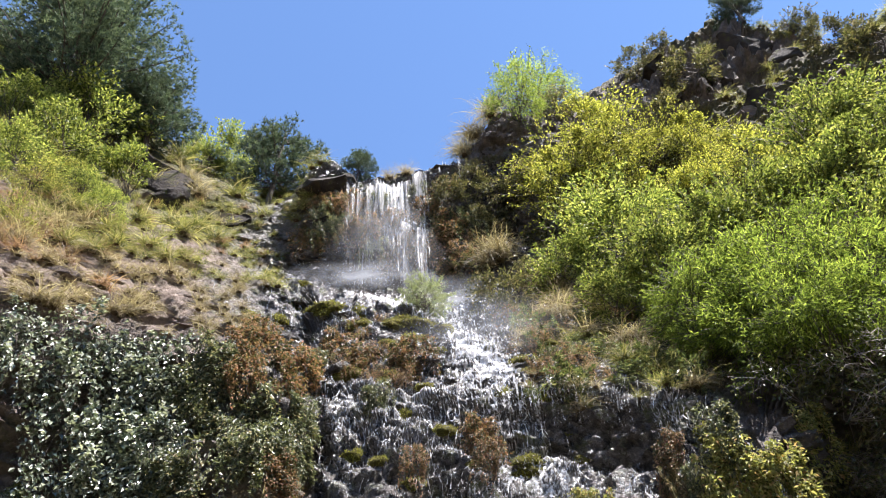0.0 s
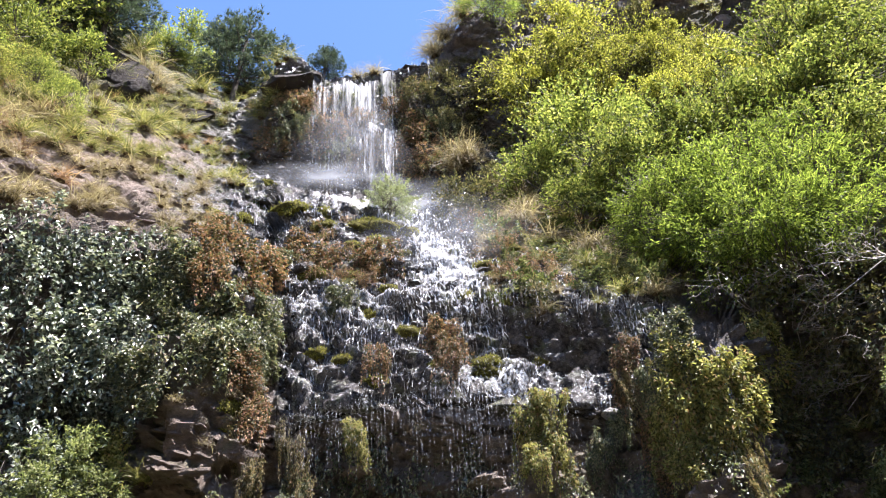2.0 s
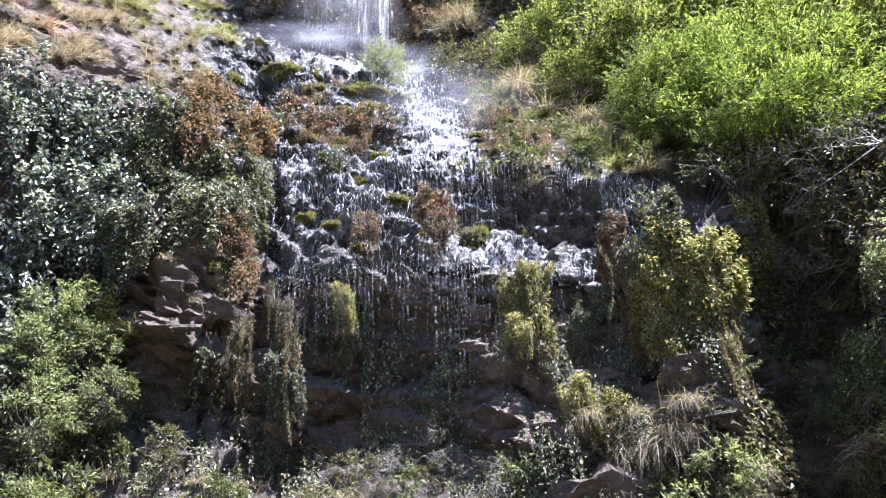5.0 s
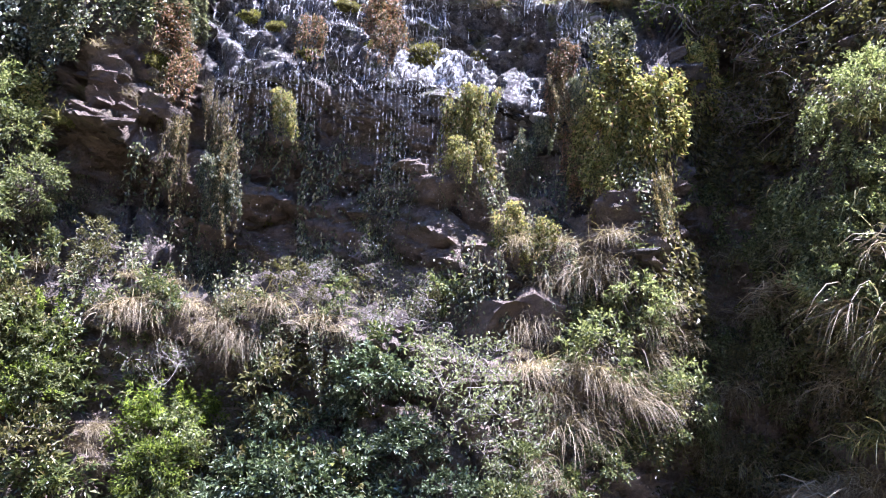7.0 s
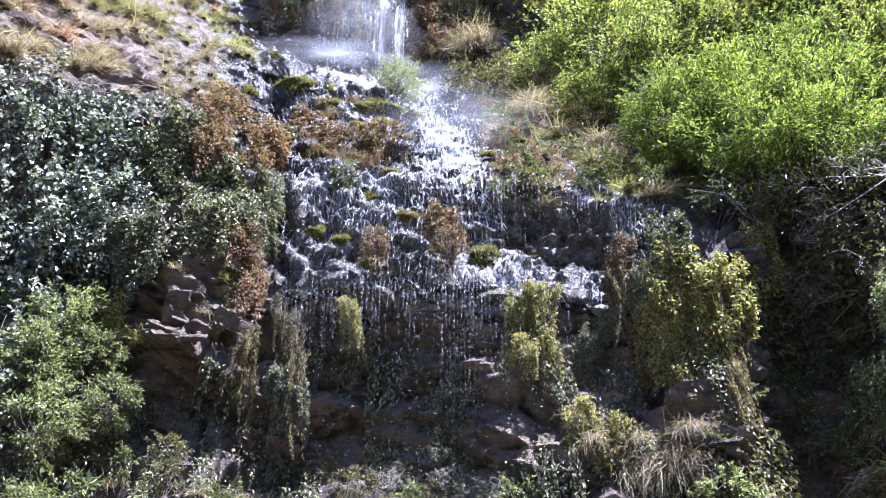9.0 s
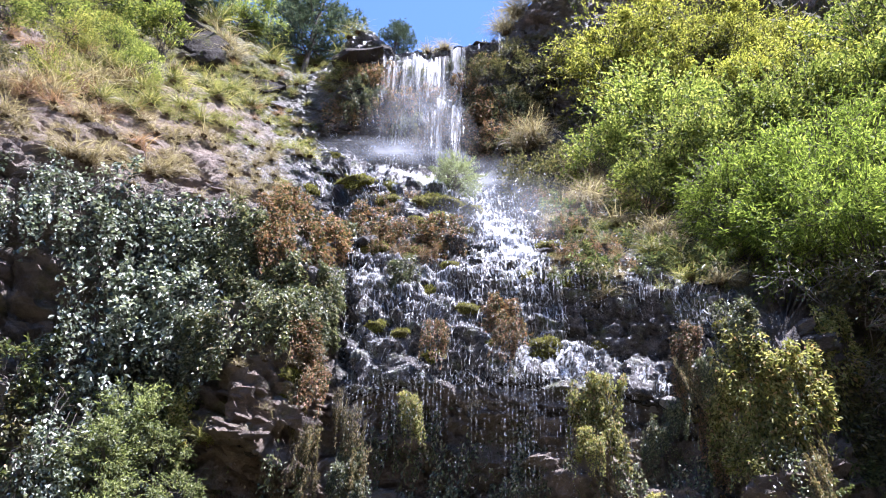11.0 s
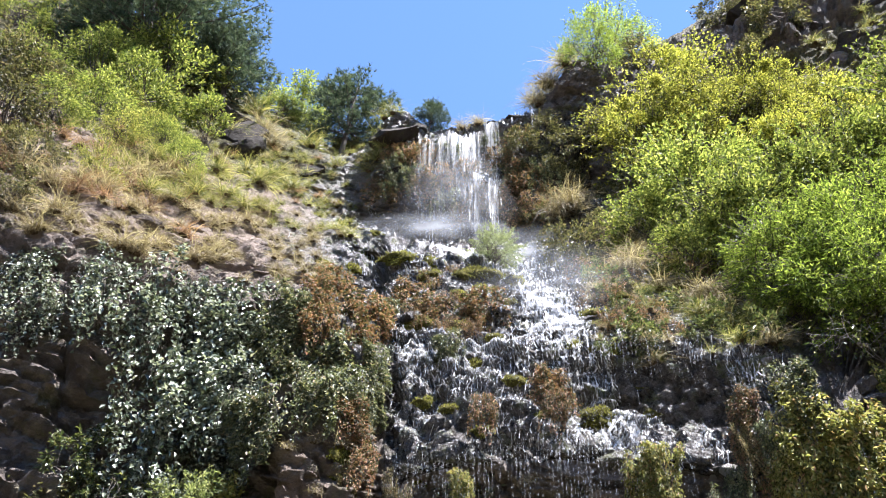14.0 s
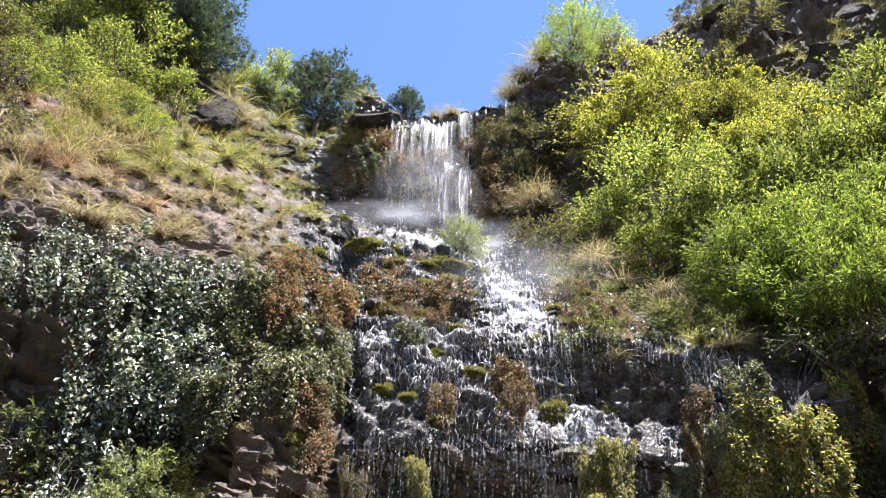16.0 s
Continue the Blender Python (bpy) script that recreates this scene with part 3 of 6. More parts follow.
soil = soil * (1 - 0.7 * smooth(3.4, 3.9, K) * (1 - smooth(4.8, 5.3, K)))
soil = soil + 0.6 * smooth(18, 22, A) * (1 - smooth(8, 15, rise + 3 * wobble))
soil = np.clip(soil + (0.6 - 0.45 * smooth(3.4, 3.9, K) * (1 - smooth(4.8, 5.3, K))) * (1 - smooth(13, 22, rise + 5 * wobble)), 0, 1)
litter = np.clip(smooth(6, 12, A + 3 * wobble) * smooth(31, 36, rise + 2 * wobble) * (1 - smooth(47, 49, rise)) + smooth(40.5, 43, rise + 2 * wobble) * (1 - smooth(-17, -13, A)), 0, 1)
litter = np.clip(litter + (1 - smooth(1.0, 2.0, K)) + smooth(13.6, 14, K), 0, 1)
wet = wet * np.where(K < 6.7, 0.15 + 0.4 * smooth(0.0, 0.5, wobble), 1)
moss = np.clip(0.35 + 0.4 * wobble + 0.5 * smooth(20, 30, rise) * wet, 0, 1)
# relief: broad swells, tilted beds of rock with undercut edges, and broken stone
rough = smooth(1.0, 2.0, K) * (1 - smooth(13.8, 14.3, K))
bed = (G[..., 2] * 1.0 + 0.28 * G[..., 0] - 0.12 * G[..., 1]) * 1.55 + 0.9 * fbm(G * 0.45, 3, 21)
saw = bed - np.floor(bed)
saw = np.where(saw < 0.82, saw / 0.82, (1 - saw) / 0.18)
bed2 = bed * 3.1 + 0.8 * fbm(G * 1.3, 2, 33)
saw2 = bed2 - np.floor(bed2)
saw2 = np.where(saw2 < 0.8, saw2 / 0.8, (1 - saw2) / 0.2)
stony = np.clip(1 - 0.75 * litter, 0, 1) * (1 - 0.5 * soil * smooth(30, 34, rise))
tilt = np.stack([G[..., 0] - 0.25 * G[..., 2], G[..., 1], G[..., 2] + 0.28 * G[..., 0]], -1) + 0.25 * fbm(G * 1.1, 2, 71)[..., None]
lump, crack = cells(tilt * (0.9, 0.9, 1.7), 44)
chip, crack2 = cells(tilt * (2.6, 2.6, 4.6), 45)
stony = stony * (1 - 0.15 * smooth(17, 21, A) * (1 - smooth(22, 29, rise)))
disp = 0.28 * fbm(G * 0.42, 4, 3) * (1 - 0.45 * wet) + stony * (0.26 * (saw - 0.5) * (0.6 + 0.6 * wobble) * (1 - 0.5 * wet) + (0.10 + 0.07 * wet) * (saw2 - 0.5) + (0.15 * lump - 0.16 * (1 - smooth(0, 0.1, crack))) * (1 - 0.65 * wet) + 0.075 * chip - 0.05 * (1 - smooth(0, 0.12, crack2)))
disp = disp + 0.10 * (0.5 - np.abs(fbm(G * 2.3, 4, 9))) + (0.05 + 0.05 * wet) * fbm(G * 8.0, 2, 14)
crag = smooth(18, 24, A) * smooth(12, 12.6, K) * (1 - smooth(14, 14.4, K))
disp = disp * (1 + 1.3 * crag)
G = G + N0 * (disp * rough)[..., None]
G[..., 2] += (1 - smooth(0.8, 1.6, K)) * 0.07 * fbm(G * 0.8, 3, 2)
G[0, :, :] = (0, 0, 0)
N1 = normals(G)
rows_n, cols_n = K.shape
idx = np.arange(rows_n * cols_n).reshape(rows_n, cols_n)
quads = np.stack([idx[:-1, :-1], idx[:-1, 1:], idx[1:, 1:], idx[1:, :-1]], -1).reshape(-1, 4)
ground_mesh = mesh_of("ground", G.reshape(-1, 3), quads, CLIFF)
for name, values in (("wet", wet), ("soil", soil), ("litter", litter), ("moss", moss)):
    at = ground_mesh.attributes.new(name, "FLOAT", "POINT")
    at.data.foreach_set("value", np.clip(values, 0, 1).astype(np.float32).ravel())
ground = tagged(new("ground", ground_mesh), "rocky gorge ground rising into a wet dark layered cliff with brown soil", "ground", kind="structure")

# bearing and rise, seen from the path, to a spot on the hillside
seen_rise = np.degrees(np.arctan2(G[..., 2] - EYE, np.hypot(G[..., 0], G[..., 1]) + 0.01))


def spot(bearing, up):
    """Row and column of the first ground met at this bearing and rise."""
    c = int(np.argmin(np.abs(az - bearing)))
    ok = np.nonzero((seen_rise[:, c] >= up) & (K[:, c] > 1.05) & (K[:, c] < 14.2))[0]
    r = int(ok[0]) if len(ok) else int(np.argmax(np.where(K[:, c] < 14.2, seen_rise[:, c], -99)))
    return r, c


def facing(r, c, k=7):
    a = N0[max(r - k, 0):r + k + 1, max(c - k, 0):c + k + 1].reshape(-1, 3).mean(0)
    return a / np.linalg.norm(a)


def upright(bearing, up, size, sink=0.06, drop=0.0, tall=1.0, push=0.0):
    """A pose for a plant that stands up from the hillside."""
    far = np.linalg.norm(G[spot(bearing, up)] - (0, 0, EYE))
    r, c = spot(bearing, up - math.degrees(drop * size / far))
    p = G[r, c] + facing(r, c) * push * size
    s = Matrix.Diagonal((size, size, size * tall, 1))
    return Matrix.Translation((p[0], p[1], p[2] - sink * size)) @ pose(0, 0, 0, rng.uniform(-8, 8), rng.uniform(-8, 8), rng.uniform(0, 360)) @ s


def clinging(bearing, up, size, sink=0.05, tall=1.0, hang=0.35):
    """A pose for a plant that hugs the wall: its back on the rock, its foot down the slope."""
    r, c = spot(bearing, up)
    n = Vector(facing(r, c))
    n = (n * (1 - hang) + Vector((n.x, n.y, 0)).normalized() * hang).normalized()
    y = -n
    x = y.cross(Vector((0, 0, 1))).normalized()
    z = x.cross(y)
    m = Matrix((x, y, z)).transposed().to_4x4()
    p = Vector(G[r, c]) - n * sink * size
    return Matrix.Translation(p) @ m @ Matrix.Rotation(rng.uniform(-0.25, 0.25), 4, "Y") @ Matrix.Diagonal((size * rng.choice((-1, 1)), size, size * tall, 1))


def draped(bearing, up, size, sink, tall, hang):
    """Like clinging, but what grows below the lip hangs clear of the hollow, down from the edge."""
    m = clinging(bearing, up, size, sink, tall, hang)
    if -17 < bearing < 21 and 13 < up < 28:
        p = m.translation
        far = math.hypot(p.x, p.y)
        edge = float(np.interp(bearing, az, dist[7])) - 0.12
        if far > edge:
            m = Matrix.Translation((p.x * (edge / far - 1), p.y * (edge / far - 1), (p.z - EYE) * (edge / far - 1))) @ m @ Matrix.Diagonal((0.92, 1, 1.2, 1))
    return m


def plant(kinds, poses, group=""):
    """Stand copies of the given prototypes at the poses; each prototype takes the last of its own."""
    for k, proto in enumerate(kinds):
        mine = poses[k::len(kinds)]
        if group:
            proto["group"] = group
        for m in mine[:-1]:
            copy_thing(proto, m)
        proto.matrix_basis = mine[-1]


def thing(name, label, category):
    return tagged(new(name), label, category)


# ---- rocks ----


def rock_mesh(seed, material, flat=1.0, cuts=3, planes=24, low=0.38):
    """A broken stone: a ball cut by planes, then roughened."""
    g = np.random.default_rng(seed)
    bm = bmesh.new()
    bmesh.ops.create_icosphere(bm, subdivisions=cuts, radius=1.0)
    v = np.array([q.co[:] for q in bm.verts])
    for _ in range(planes):
        d = unit(g.normal(size=3) * (1, 1, 1.2))
        h = g.uniform(low, 0.74)
        over = np.maximum(v @ d - h, 0)
        v = v - over[:, None] * d * 0.96
    v = v * (1 + 0.08 * fbm(v * 1.7 + seed, 3, seed) + 0.07 * np.abs(fbm(v * 5 + seed, 3, seed + 5)))[:, None]
    v = v * (1.15, 0.9, 0.8 * flat)
    for q, c in zip(bm.verts, v):
        q.co = c
    me = bpy.data.meshes.new("rock")
    bm.to_mesh(me)
    bm.free()
    me.materials.append(material)
    return me


def rocks(name, label, material, places, flat, seed, sink=0.35, cuts=3, planes=24, low=0.38):
    protos = [tagged(new(name, rock_mesh(seed + k, material, flat, cuts, planes, low)), label, "rock") for k in range(4)]
    poses = []
    for b, u, size in places:
        r, c = spot(b, u)
        p = G[r, c] - facing(r, c) * size * sink
        turn = pose(0, 0, 0, rng.uniform(-20, 20), rng.uniform(-25, 5), rng.uniform(-40, 40) - b)
        poses.append(Matrix.Translation(p) @ turn @ Matrix.Diagonal((size * 1.1, size * 1.1, size, 1)))
    plant(protos, poses, name + "s on the slope")


rocks("dark_boulder", "black wet angular boulder bedded in the cliff", ROCK_DARK, [(1.3, 33.0, 0.2), (-1.8, 34.0, 0.16), (3.6, 33.6, 0.2), (-11.3, 34.3, 0.25), (-18.5, 44.0, 0.36), (-14.7, 43.9, 0.43), (-20.8, 42.5, 0.38), (-6.6, 36.2, 0.25), (-18.2, 18.8, 0.26), (-16.6, 18.2, 0.23), (22.2, 20.0, 0.27), (24.8, 18.1, 0.31)], 0.85, 100)
# blocks at bearing -16 to -13 below 46 are added to darken a shadowed wall
rocks("crag_block", "dry dark grey-brown block of the crag", ROCK_CRAG, [(-13.9, 47.0, 1.0), (-12.0, 47.6, 0.5), (-14.6, 45.8, 0.8), (-15.4, 43.6, 0.7), (-13.2, 43.8, 0.6), (-14.2, 41.8, 0.5), (-1.2, 44.6, 0.5), (0.6, 45.6, 0.6), (30.5, 50.6, 1.3), (33.0, 48.9, 1.3), (29.0, 48.6, 1.0), (35.5, 46.8, 1.1), (31.5, 47.0, 0.9), (27.0, 51.2, 0.9), (16.0, 50.6, 0.8), (19.5, 51.6, 0.9), (23.0, 51.4, 0.8), (37.6, 45.2, 0.8), (3.2, 48.7, 1.1), (4.4, 47.2, 0.9), (-1.7, 48.4, 0.44), (-42.3, 47.4, 1.2), (-43.2, 46.5, 0.9)], 0.8, 120, 0.5, 4, 12, 0.25)
# dark crag colour here paints the shadow on the boulders' faces
rocks("hillside_boulder", "big brown boulder standing out of the grassy hillside, its face's shadow painted dark", ROCK_CRAG, [(-29.0, 44.6, 1.0), (-30.4, 45.6, 0.9), (-27.8, 44.0, 0.7), (-21.6, 43.4, 0.5)], 1.25, 250, 0.25, 4, 14, 0.3)
rocks("brown_boulder", "dry brown weathered boulder bedded in the bank", ROCK_BROWN, [(29.3, 46.0, 0.76), (27.7, 46.1, 0.49), (-34.5, 37.7, 0.34), (-32.2, 37.5, 0.31), (-29.9, 43.8, 0.4), (-30.2, 37.9, 0.29), (-22.7, 43.7, 0.43), (-24.7, 38.1, 0.3), (-20.2, 37.1, 0.26), (-36.3, 36.8, 0.28), (-27.1, 36.9, 0.24), (-22.2, 37.5, 0.23), (8.1, 33.6, 0.19), (36.9, 45.6, 0.66), (-20.6, 19.7, 0.23), (-14.5, 16.0, 0.22), (-13.2, 14.9, 0.18), (-4.2, 20.2, 0.2), (9.8, 11.3, 0.2), (11.7, 10.4, 0.19), (7.8, 10.6, 0.19), (23.4, 8.5, 0.2), (17.1, 11.5, 0.17), (-19.3, 21.3, 0.17), (-17.5, 22.3, 0.16)], 0.8, 140)
rocks("pale_boulder", "pale grey water-worn rock on the wet slope", ROCK_PALE, [(16.4, 29.2, 0.1), (3.7, 42.1, 0.22), (0.9, 43.1, 0.19), (12.2, 22.8, 0.16), (11.0, 22.4, 0.1), (21.7, 12.6, 0.13), (8.9, 11.6, 0.1), (9.6, 18.2, 0.08), (1.2, 45.3, 0.16)], 0.7, 180)
rocks("leaning_slab", "tan weathered slab leaning against the wall under the lip", ROCK_BROWN, [(-13.4, 15.8, 0.5), (-3.6, 19.2, 0.4), (-18.5, 16.5, 0.3), (-7.5, 13.5, 0.3)], 1.3, 210, 0.5, 3, 14, 0.25)
rocks("ledge_block", "dark brown square-faced block under a grassy ledge", ROCK_BROWN, [(9.2, 9.2, 0.55), (13.2, 9.0, 0.5), (18.2, 13.2, 0.42), (21.0, 11.5, 0.34), (8.8, 5.2, 0.5)], 0.9, 220, 0.45, 3, 10, 0.25)

# ---- plants: one function for each kind ----


def bush(name, label, leaf, n_leaves, length, slim, shape=(1, 1, 0.9), clumps=46, shoots=40, droop=0.2, bark=BARK, stems=6, reach=(0.16, 0.32), lift=0.8, thick=0.035):
    """A shrub a metre in radius, rooted at its origin: forking stems, leafy clumps and loose shoots."""
    ob = thing(name, label, "shrub")
    shape = np.array(shape)
    mid = np.array((0, 0, lift * shape[2]))
    cl = unit(rng.normal(size=(clumps, 3)) + (0, 0, 0.25)) * rng.uniform(0.35, 0.95, clumps)[:, None] ** 0.7
    cl = mid + cl * shape * (1 + 0.18 * fbm(cl * 1.8 + rng.uniform(0, 50), 2)[:, None])
    cr = rng.uniform(*reach, clumps)
    paths, radii = [], []
    forks = [bend((0, 0, -0.1), mid * rng.uniform(0.5, 0.9) + rng.normal(size=3) * 0.25 * shape, rng.normal(size=3) * 0.1) for _ in range(stems)]
    paths += forks
    radii += [thick] * stems
    for c in cl:
        f = forks[rng.integers(stems)]
        paths.append(bend(f[rng.integers(2, 5)], c, rng.normal(size=3) * 0.08))
        radii.append(0.014)
    which = rng.integers(0, clumps, n_leaves)
    off = unit(rng.normal(size=(n_leaves, 3))) * rng.random(n_leaves)[:, None] ** 0.45
    base = cl[which] + off * cr[which][:, None] * (1.15, 1.15, 0.8)
    along = off * 0.8 + unit(cl[which] - mid) * 0.5 + rng.normal(size=(n_leaves, 3)) * 0.5 + (0, 0, -droop)
    bases, alongs = [base], [along]
    for _ in range(shoots):
        d = unit(rng.normal(size=3) + (0, 0, 0.35))
        a, b = mid + d * shape * 0.6, mid + d * shape * rng.uniform(1.05, 1.35)
        line = bend(a, b, rng.normal(size=3) * 0.08, 7)
        paths.append(line)
        radii.append(0.007)
        t = rng.random(26)
        p = np.stack([np.interp(t, np.linspace(0, 1, 7), line[:, q]) for q in range(3)], 1) + rng.normal(size=(26, 3)) * 0.012
        bases.append(p)
        alongs.append(unit(b - a) * 0.6 + rng.normal(size=(26, 3)) * 0.7)
    base, along = np.concatenate(bases), np.concatenate(alongs)
    n = len(base)
    up = unit(rng.normal(size=(n, 3)) * 0.55 + (0, 0, 1.0))
    part("foliage", leaf_mesh("foliage", base, along, up, length * rng.uniform(0.6, 1.25, n), length * slim * rng.uniform(0.7, 1.2, n), leaf), ob, kind="stuff")
    for path in paths[:stems]:
        v, f = tubes([path], [thick], 5)
        part("stem", mesh_of("stem", v, f, bark, True), ob)
    v, f = tubes(paths[stems:], radii[stems:])
    part("twig", mesh_of("twig", v, f, bark, True), ob, "thin forking brown twigs", "stuff")
    return ob


def creeper(name, label, leaf, n_leaves, length, slim, bulge=0.4, tail=0.9, strands=16, tongues=11):
    """A mat of leaves hanging on a wall, a metre in radius; its back is towards +y."""
    ob = thing(name, label, "plant")
    # leaves gather in tongues that hang one over another
    tx, tz = rng.uniform(-0.8, 0.8, tongues), rng.uniform(-0.5, 0.9, tongues)
    tw, tl = rng.uniform(0.07, 0.2, tongues), rng.uniform(0.5, 1.0 + tail * 0.6, tongues)
    ty = -bulge * rng.uniform(0.15, 0.8, tongues) * (1 - 0.6 * tx ** 2)
    k = rng.integers(0, tongues, n_leaves)
    t = rng.random(n_leaves)
    x = tx[k] + rng.normal(size=n_leaves) * tw[k] * (1 - 0.55 * t)
    z = tz[k] - tl[k] * t + rng.normal(size=n_leaves) * 0.05
    y = ty[k] * np.sin(math.pi * np.clip(0.2 + 0.75 * t, 0, 1)) + rng.normal(size=n_leaves) * 0.06 - 0.05
    base = [np.stack([x, y, z], 1)]
    along = [np.stack([rng.normal(size=n_leaves) * 0.6, np.full(n_leaves, -0.55), np.full(n_leaves, -0.5)], 1) + rng.normal(size=(n_leaves, 3)) * 0.45]
    paths, radii = [], []
    for _ in range(strands):
        sx = rng.uniform(-0.75, 0.75)
        a = np.array((sx, -0.12, rng.uniform(-0.4, 0.7)))
        b = a + (rng.normal() * 0.1, -rng.uniform(0.02, 0.14), -rng.uniform(0.5, 0.7 + tail))
        line = bend(a, b, (0, -0.05, 0), 6)
        paths.append(line)
        radii.append(0.008)
        t = rng.random(40)
        base.append(np.stack([np.interp(t, np.linspace(0, 1, 6), line[:, q]) for q in range(3)], 1) + rng.normal(size=(40, 3)) * (0.045, 0.03, 0.02))
        along.append(np.array((0, -0.35, -0.8)) + rng.normal(size=(40, 3)) * 0.45)
    base, along = np.concatenate(base), np.concatenate(along)
    n = len(base)
    up = unit(rng.normal(size=(n, 3)) * 0.6 + (0, -0.45, 0.85))
    part("foliage", leaf_mesh("foliage", base, along, up, length * rng.uniform(0.6, 1.25, n), length * slim * rng.uniform(0.7, 1.2, n), leaf), ob, kind="stuff")
    for _ in range(26):
        a = np.array((rng.uniform(-0.6, 0.6), 0.05, rng.uniform(-0.5, 0.8)))
        paths.append(bend(a, a + (rng.normal() * 0.3, -0.15, -rng.uniform(0.3, 0.8)), (0, -0.06, 0)))
        radii.append(0.012)
    v, f = tubes(paths, radii)
    part("stem", mesh_of("stem", v, f, BARK, True), ob, "thin brown trailing stems", "stuff")
    return ob


def moss_cushion(name, label, fuzz=2600):
    """A lumpy cushion of moss with a fuzzy surface."""
    ob = thing(name, label, "moss")
    bm = bmesh.new()
    bmesh.ops.create_icosphere(bm, subdivisions=3, radius=1.0)
    v = np.array([q.co[:] for q in bm.verts])
    seed = rng.uniform(0, 60)
    v = v * (1 + 0.85 * fbm(v * 2.1 + seed, 3) + 0.2 * fbm(v * 7 + seed, 2))[:, None] * (1.15, 0.4, 0.55)
    f = [[q.index for q in p.verts] for p in bm.faces]
    bm.free()
    part("cushion", mesh_of("cushion", v, f, LEAF_MOSS_BODY, True), ob)
    pick = rng.integers(0, len(v), fuzz)
    out = unit(v[pick])
    part("fuzz", leaf_mesh("fuzz", v[pick] * rng.uniform(0.97, 1.02, (fuzz, 1)) + rng.normal(size=(fuzz, 3)) * 0.03, out + rng.normal(size=(fuzz, 3)) * 0.5, rng.normal(size=(fuzz, 3)), rng.uniform(0.06, 0.2, fuzz), 0.035, LEAF_MOSS), ob, kind="stuff")
    return ob


def tuft(name, label, leaf, n, length, droop, spread=0.7, width=0.04, out=0.0):
    """A tuft of grass a metre in reach."""
    ob = thing(name, label, "grass")
    d = unit(rng.normal(size=(n, 3)) * (spread, spread, 0.25) + (0, -out, 0.75 - 0.5 * out))
    root = rng.normal(size=(n, 3)) * (0.2 + 0.25 * out, 0.2 - 0.08 * out, 0.03 + 0.12 * out)
    part("blade", blade_mesh("blade", root, d, length * rng.uniform(0.5, 1.2, n), width * rng.uniform(0.6, 1.5, n), droop * rng.uniform(0.5, 1.3, n), leaf), ob, kind="stuff")
    part("crown", mesh_of("crown", *low_mound(0.18), GRASS_ROOT, True), ob, "matted brown grass root")
    return ob


def low_mound(r):
    bm = bmesh.new()
    bmesh.ops.create_icosphere(bm, subdivisions=2, radius=r)
    v = np.array([q.co[:] for q in bm.verts])
    v = v * (1 + 0.25 * fbm(v * 6 + rng.uniform(0, 40), 2))[:, None] * (1, 1, 0.45)
    f = [[q.index for q in p.verts] for p in bm.faces]
    bm.free()
    return v, f


def bare_shrub(name, label, leaf, leaves=6):
    """A tangle of bare grey twigs with a few small leaves, a metre in radius."""
    ob = thing(name, label, "shrub")
    paths, radii, tips = [], [], []
    for _ in range(10):
        d = unit(rng.normal(size=3) * (1, 1, 0.6) + (0, -0.3, 0.3))
        line = bend((0, 0.1, -0.1), d * rng.uniform(0.6, 1.1), rng.normal(size=3) * 0.25, 7)
        paths.append(line)
        radii.append(0.012)
        for _ in range(5):
            a = line[rng.integers(2, 7)]
            e = a + unit(rng.normal(size=3) + d * 0.6 + (0, 0, -0.3)) * rng.uniform(0.2, 0.5)
            l2 = bend(a, e, rng.normal(size=3) * 0.12, 5)
            paths.append(l2)
            radii.append(0.006)
            for _ in range(3):
                q = l2[rng.integers(1, 5)]
                e2 = q + unit(rng.normal(size=3) + d * 0.4) * rng.uniform(0.1, 0.25)
                paths.append(bend(q, e2, rng.normal(size=3) * 0.04, 4))
                radii.append(0.004)
                tips.append(e2)
    v, f = tubes(paths, radii)
    part("twig", mesh_of("twig", v, f, TWIG, True), ob, kind="stuff")
    tips = np.array(tips)
    base = np.repeat(tips, leaves, 0) + rng.normal(size=(len(tips) * leaves, 3)) * 0.07
    n = len(base)
    part("foliage", leaf_mesh("foliage", base, rng.normal(size=(n, 3)) + (0, -0.3, -0.2), unit(rng.normal(size=(n, 3)) * 0.6 + (0, 0, 1)), rng.uniform(0.05, 0.11, n), 0.045, leaf), ob, kind="stuff")
    return ob


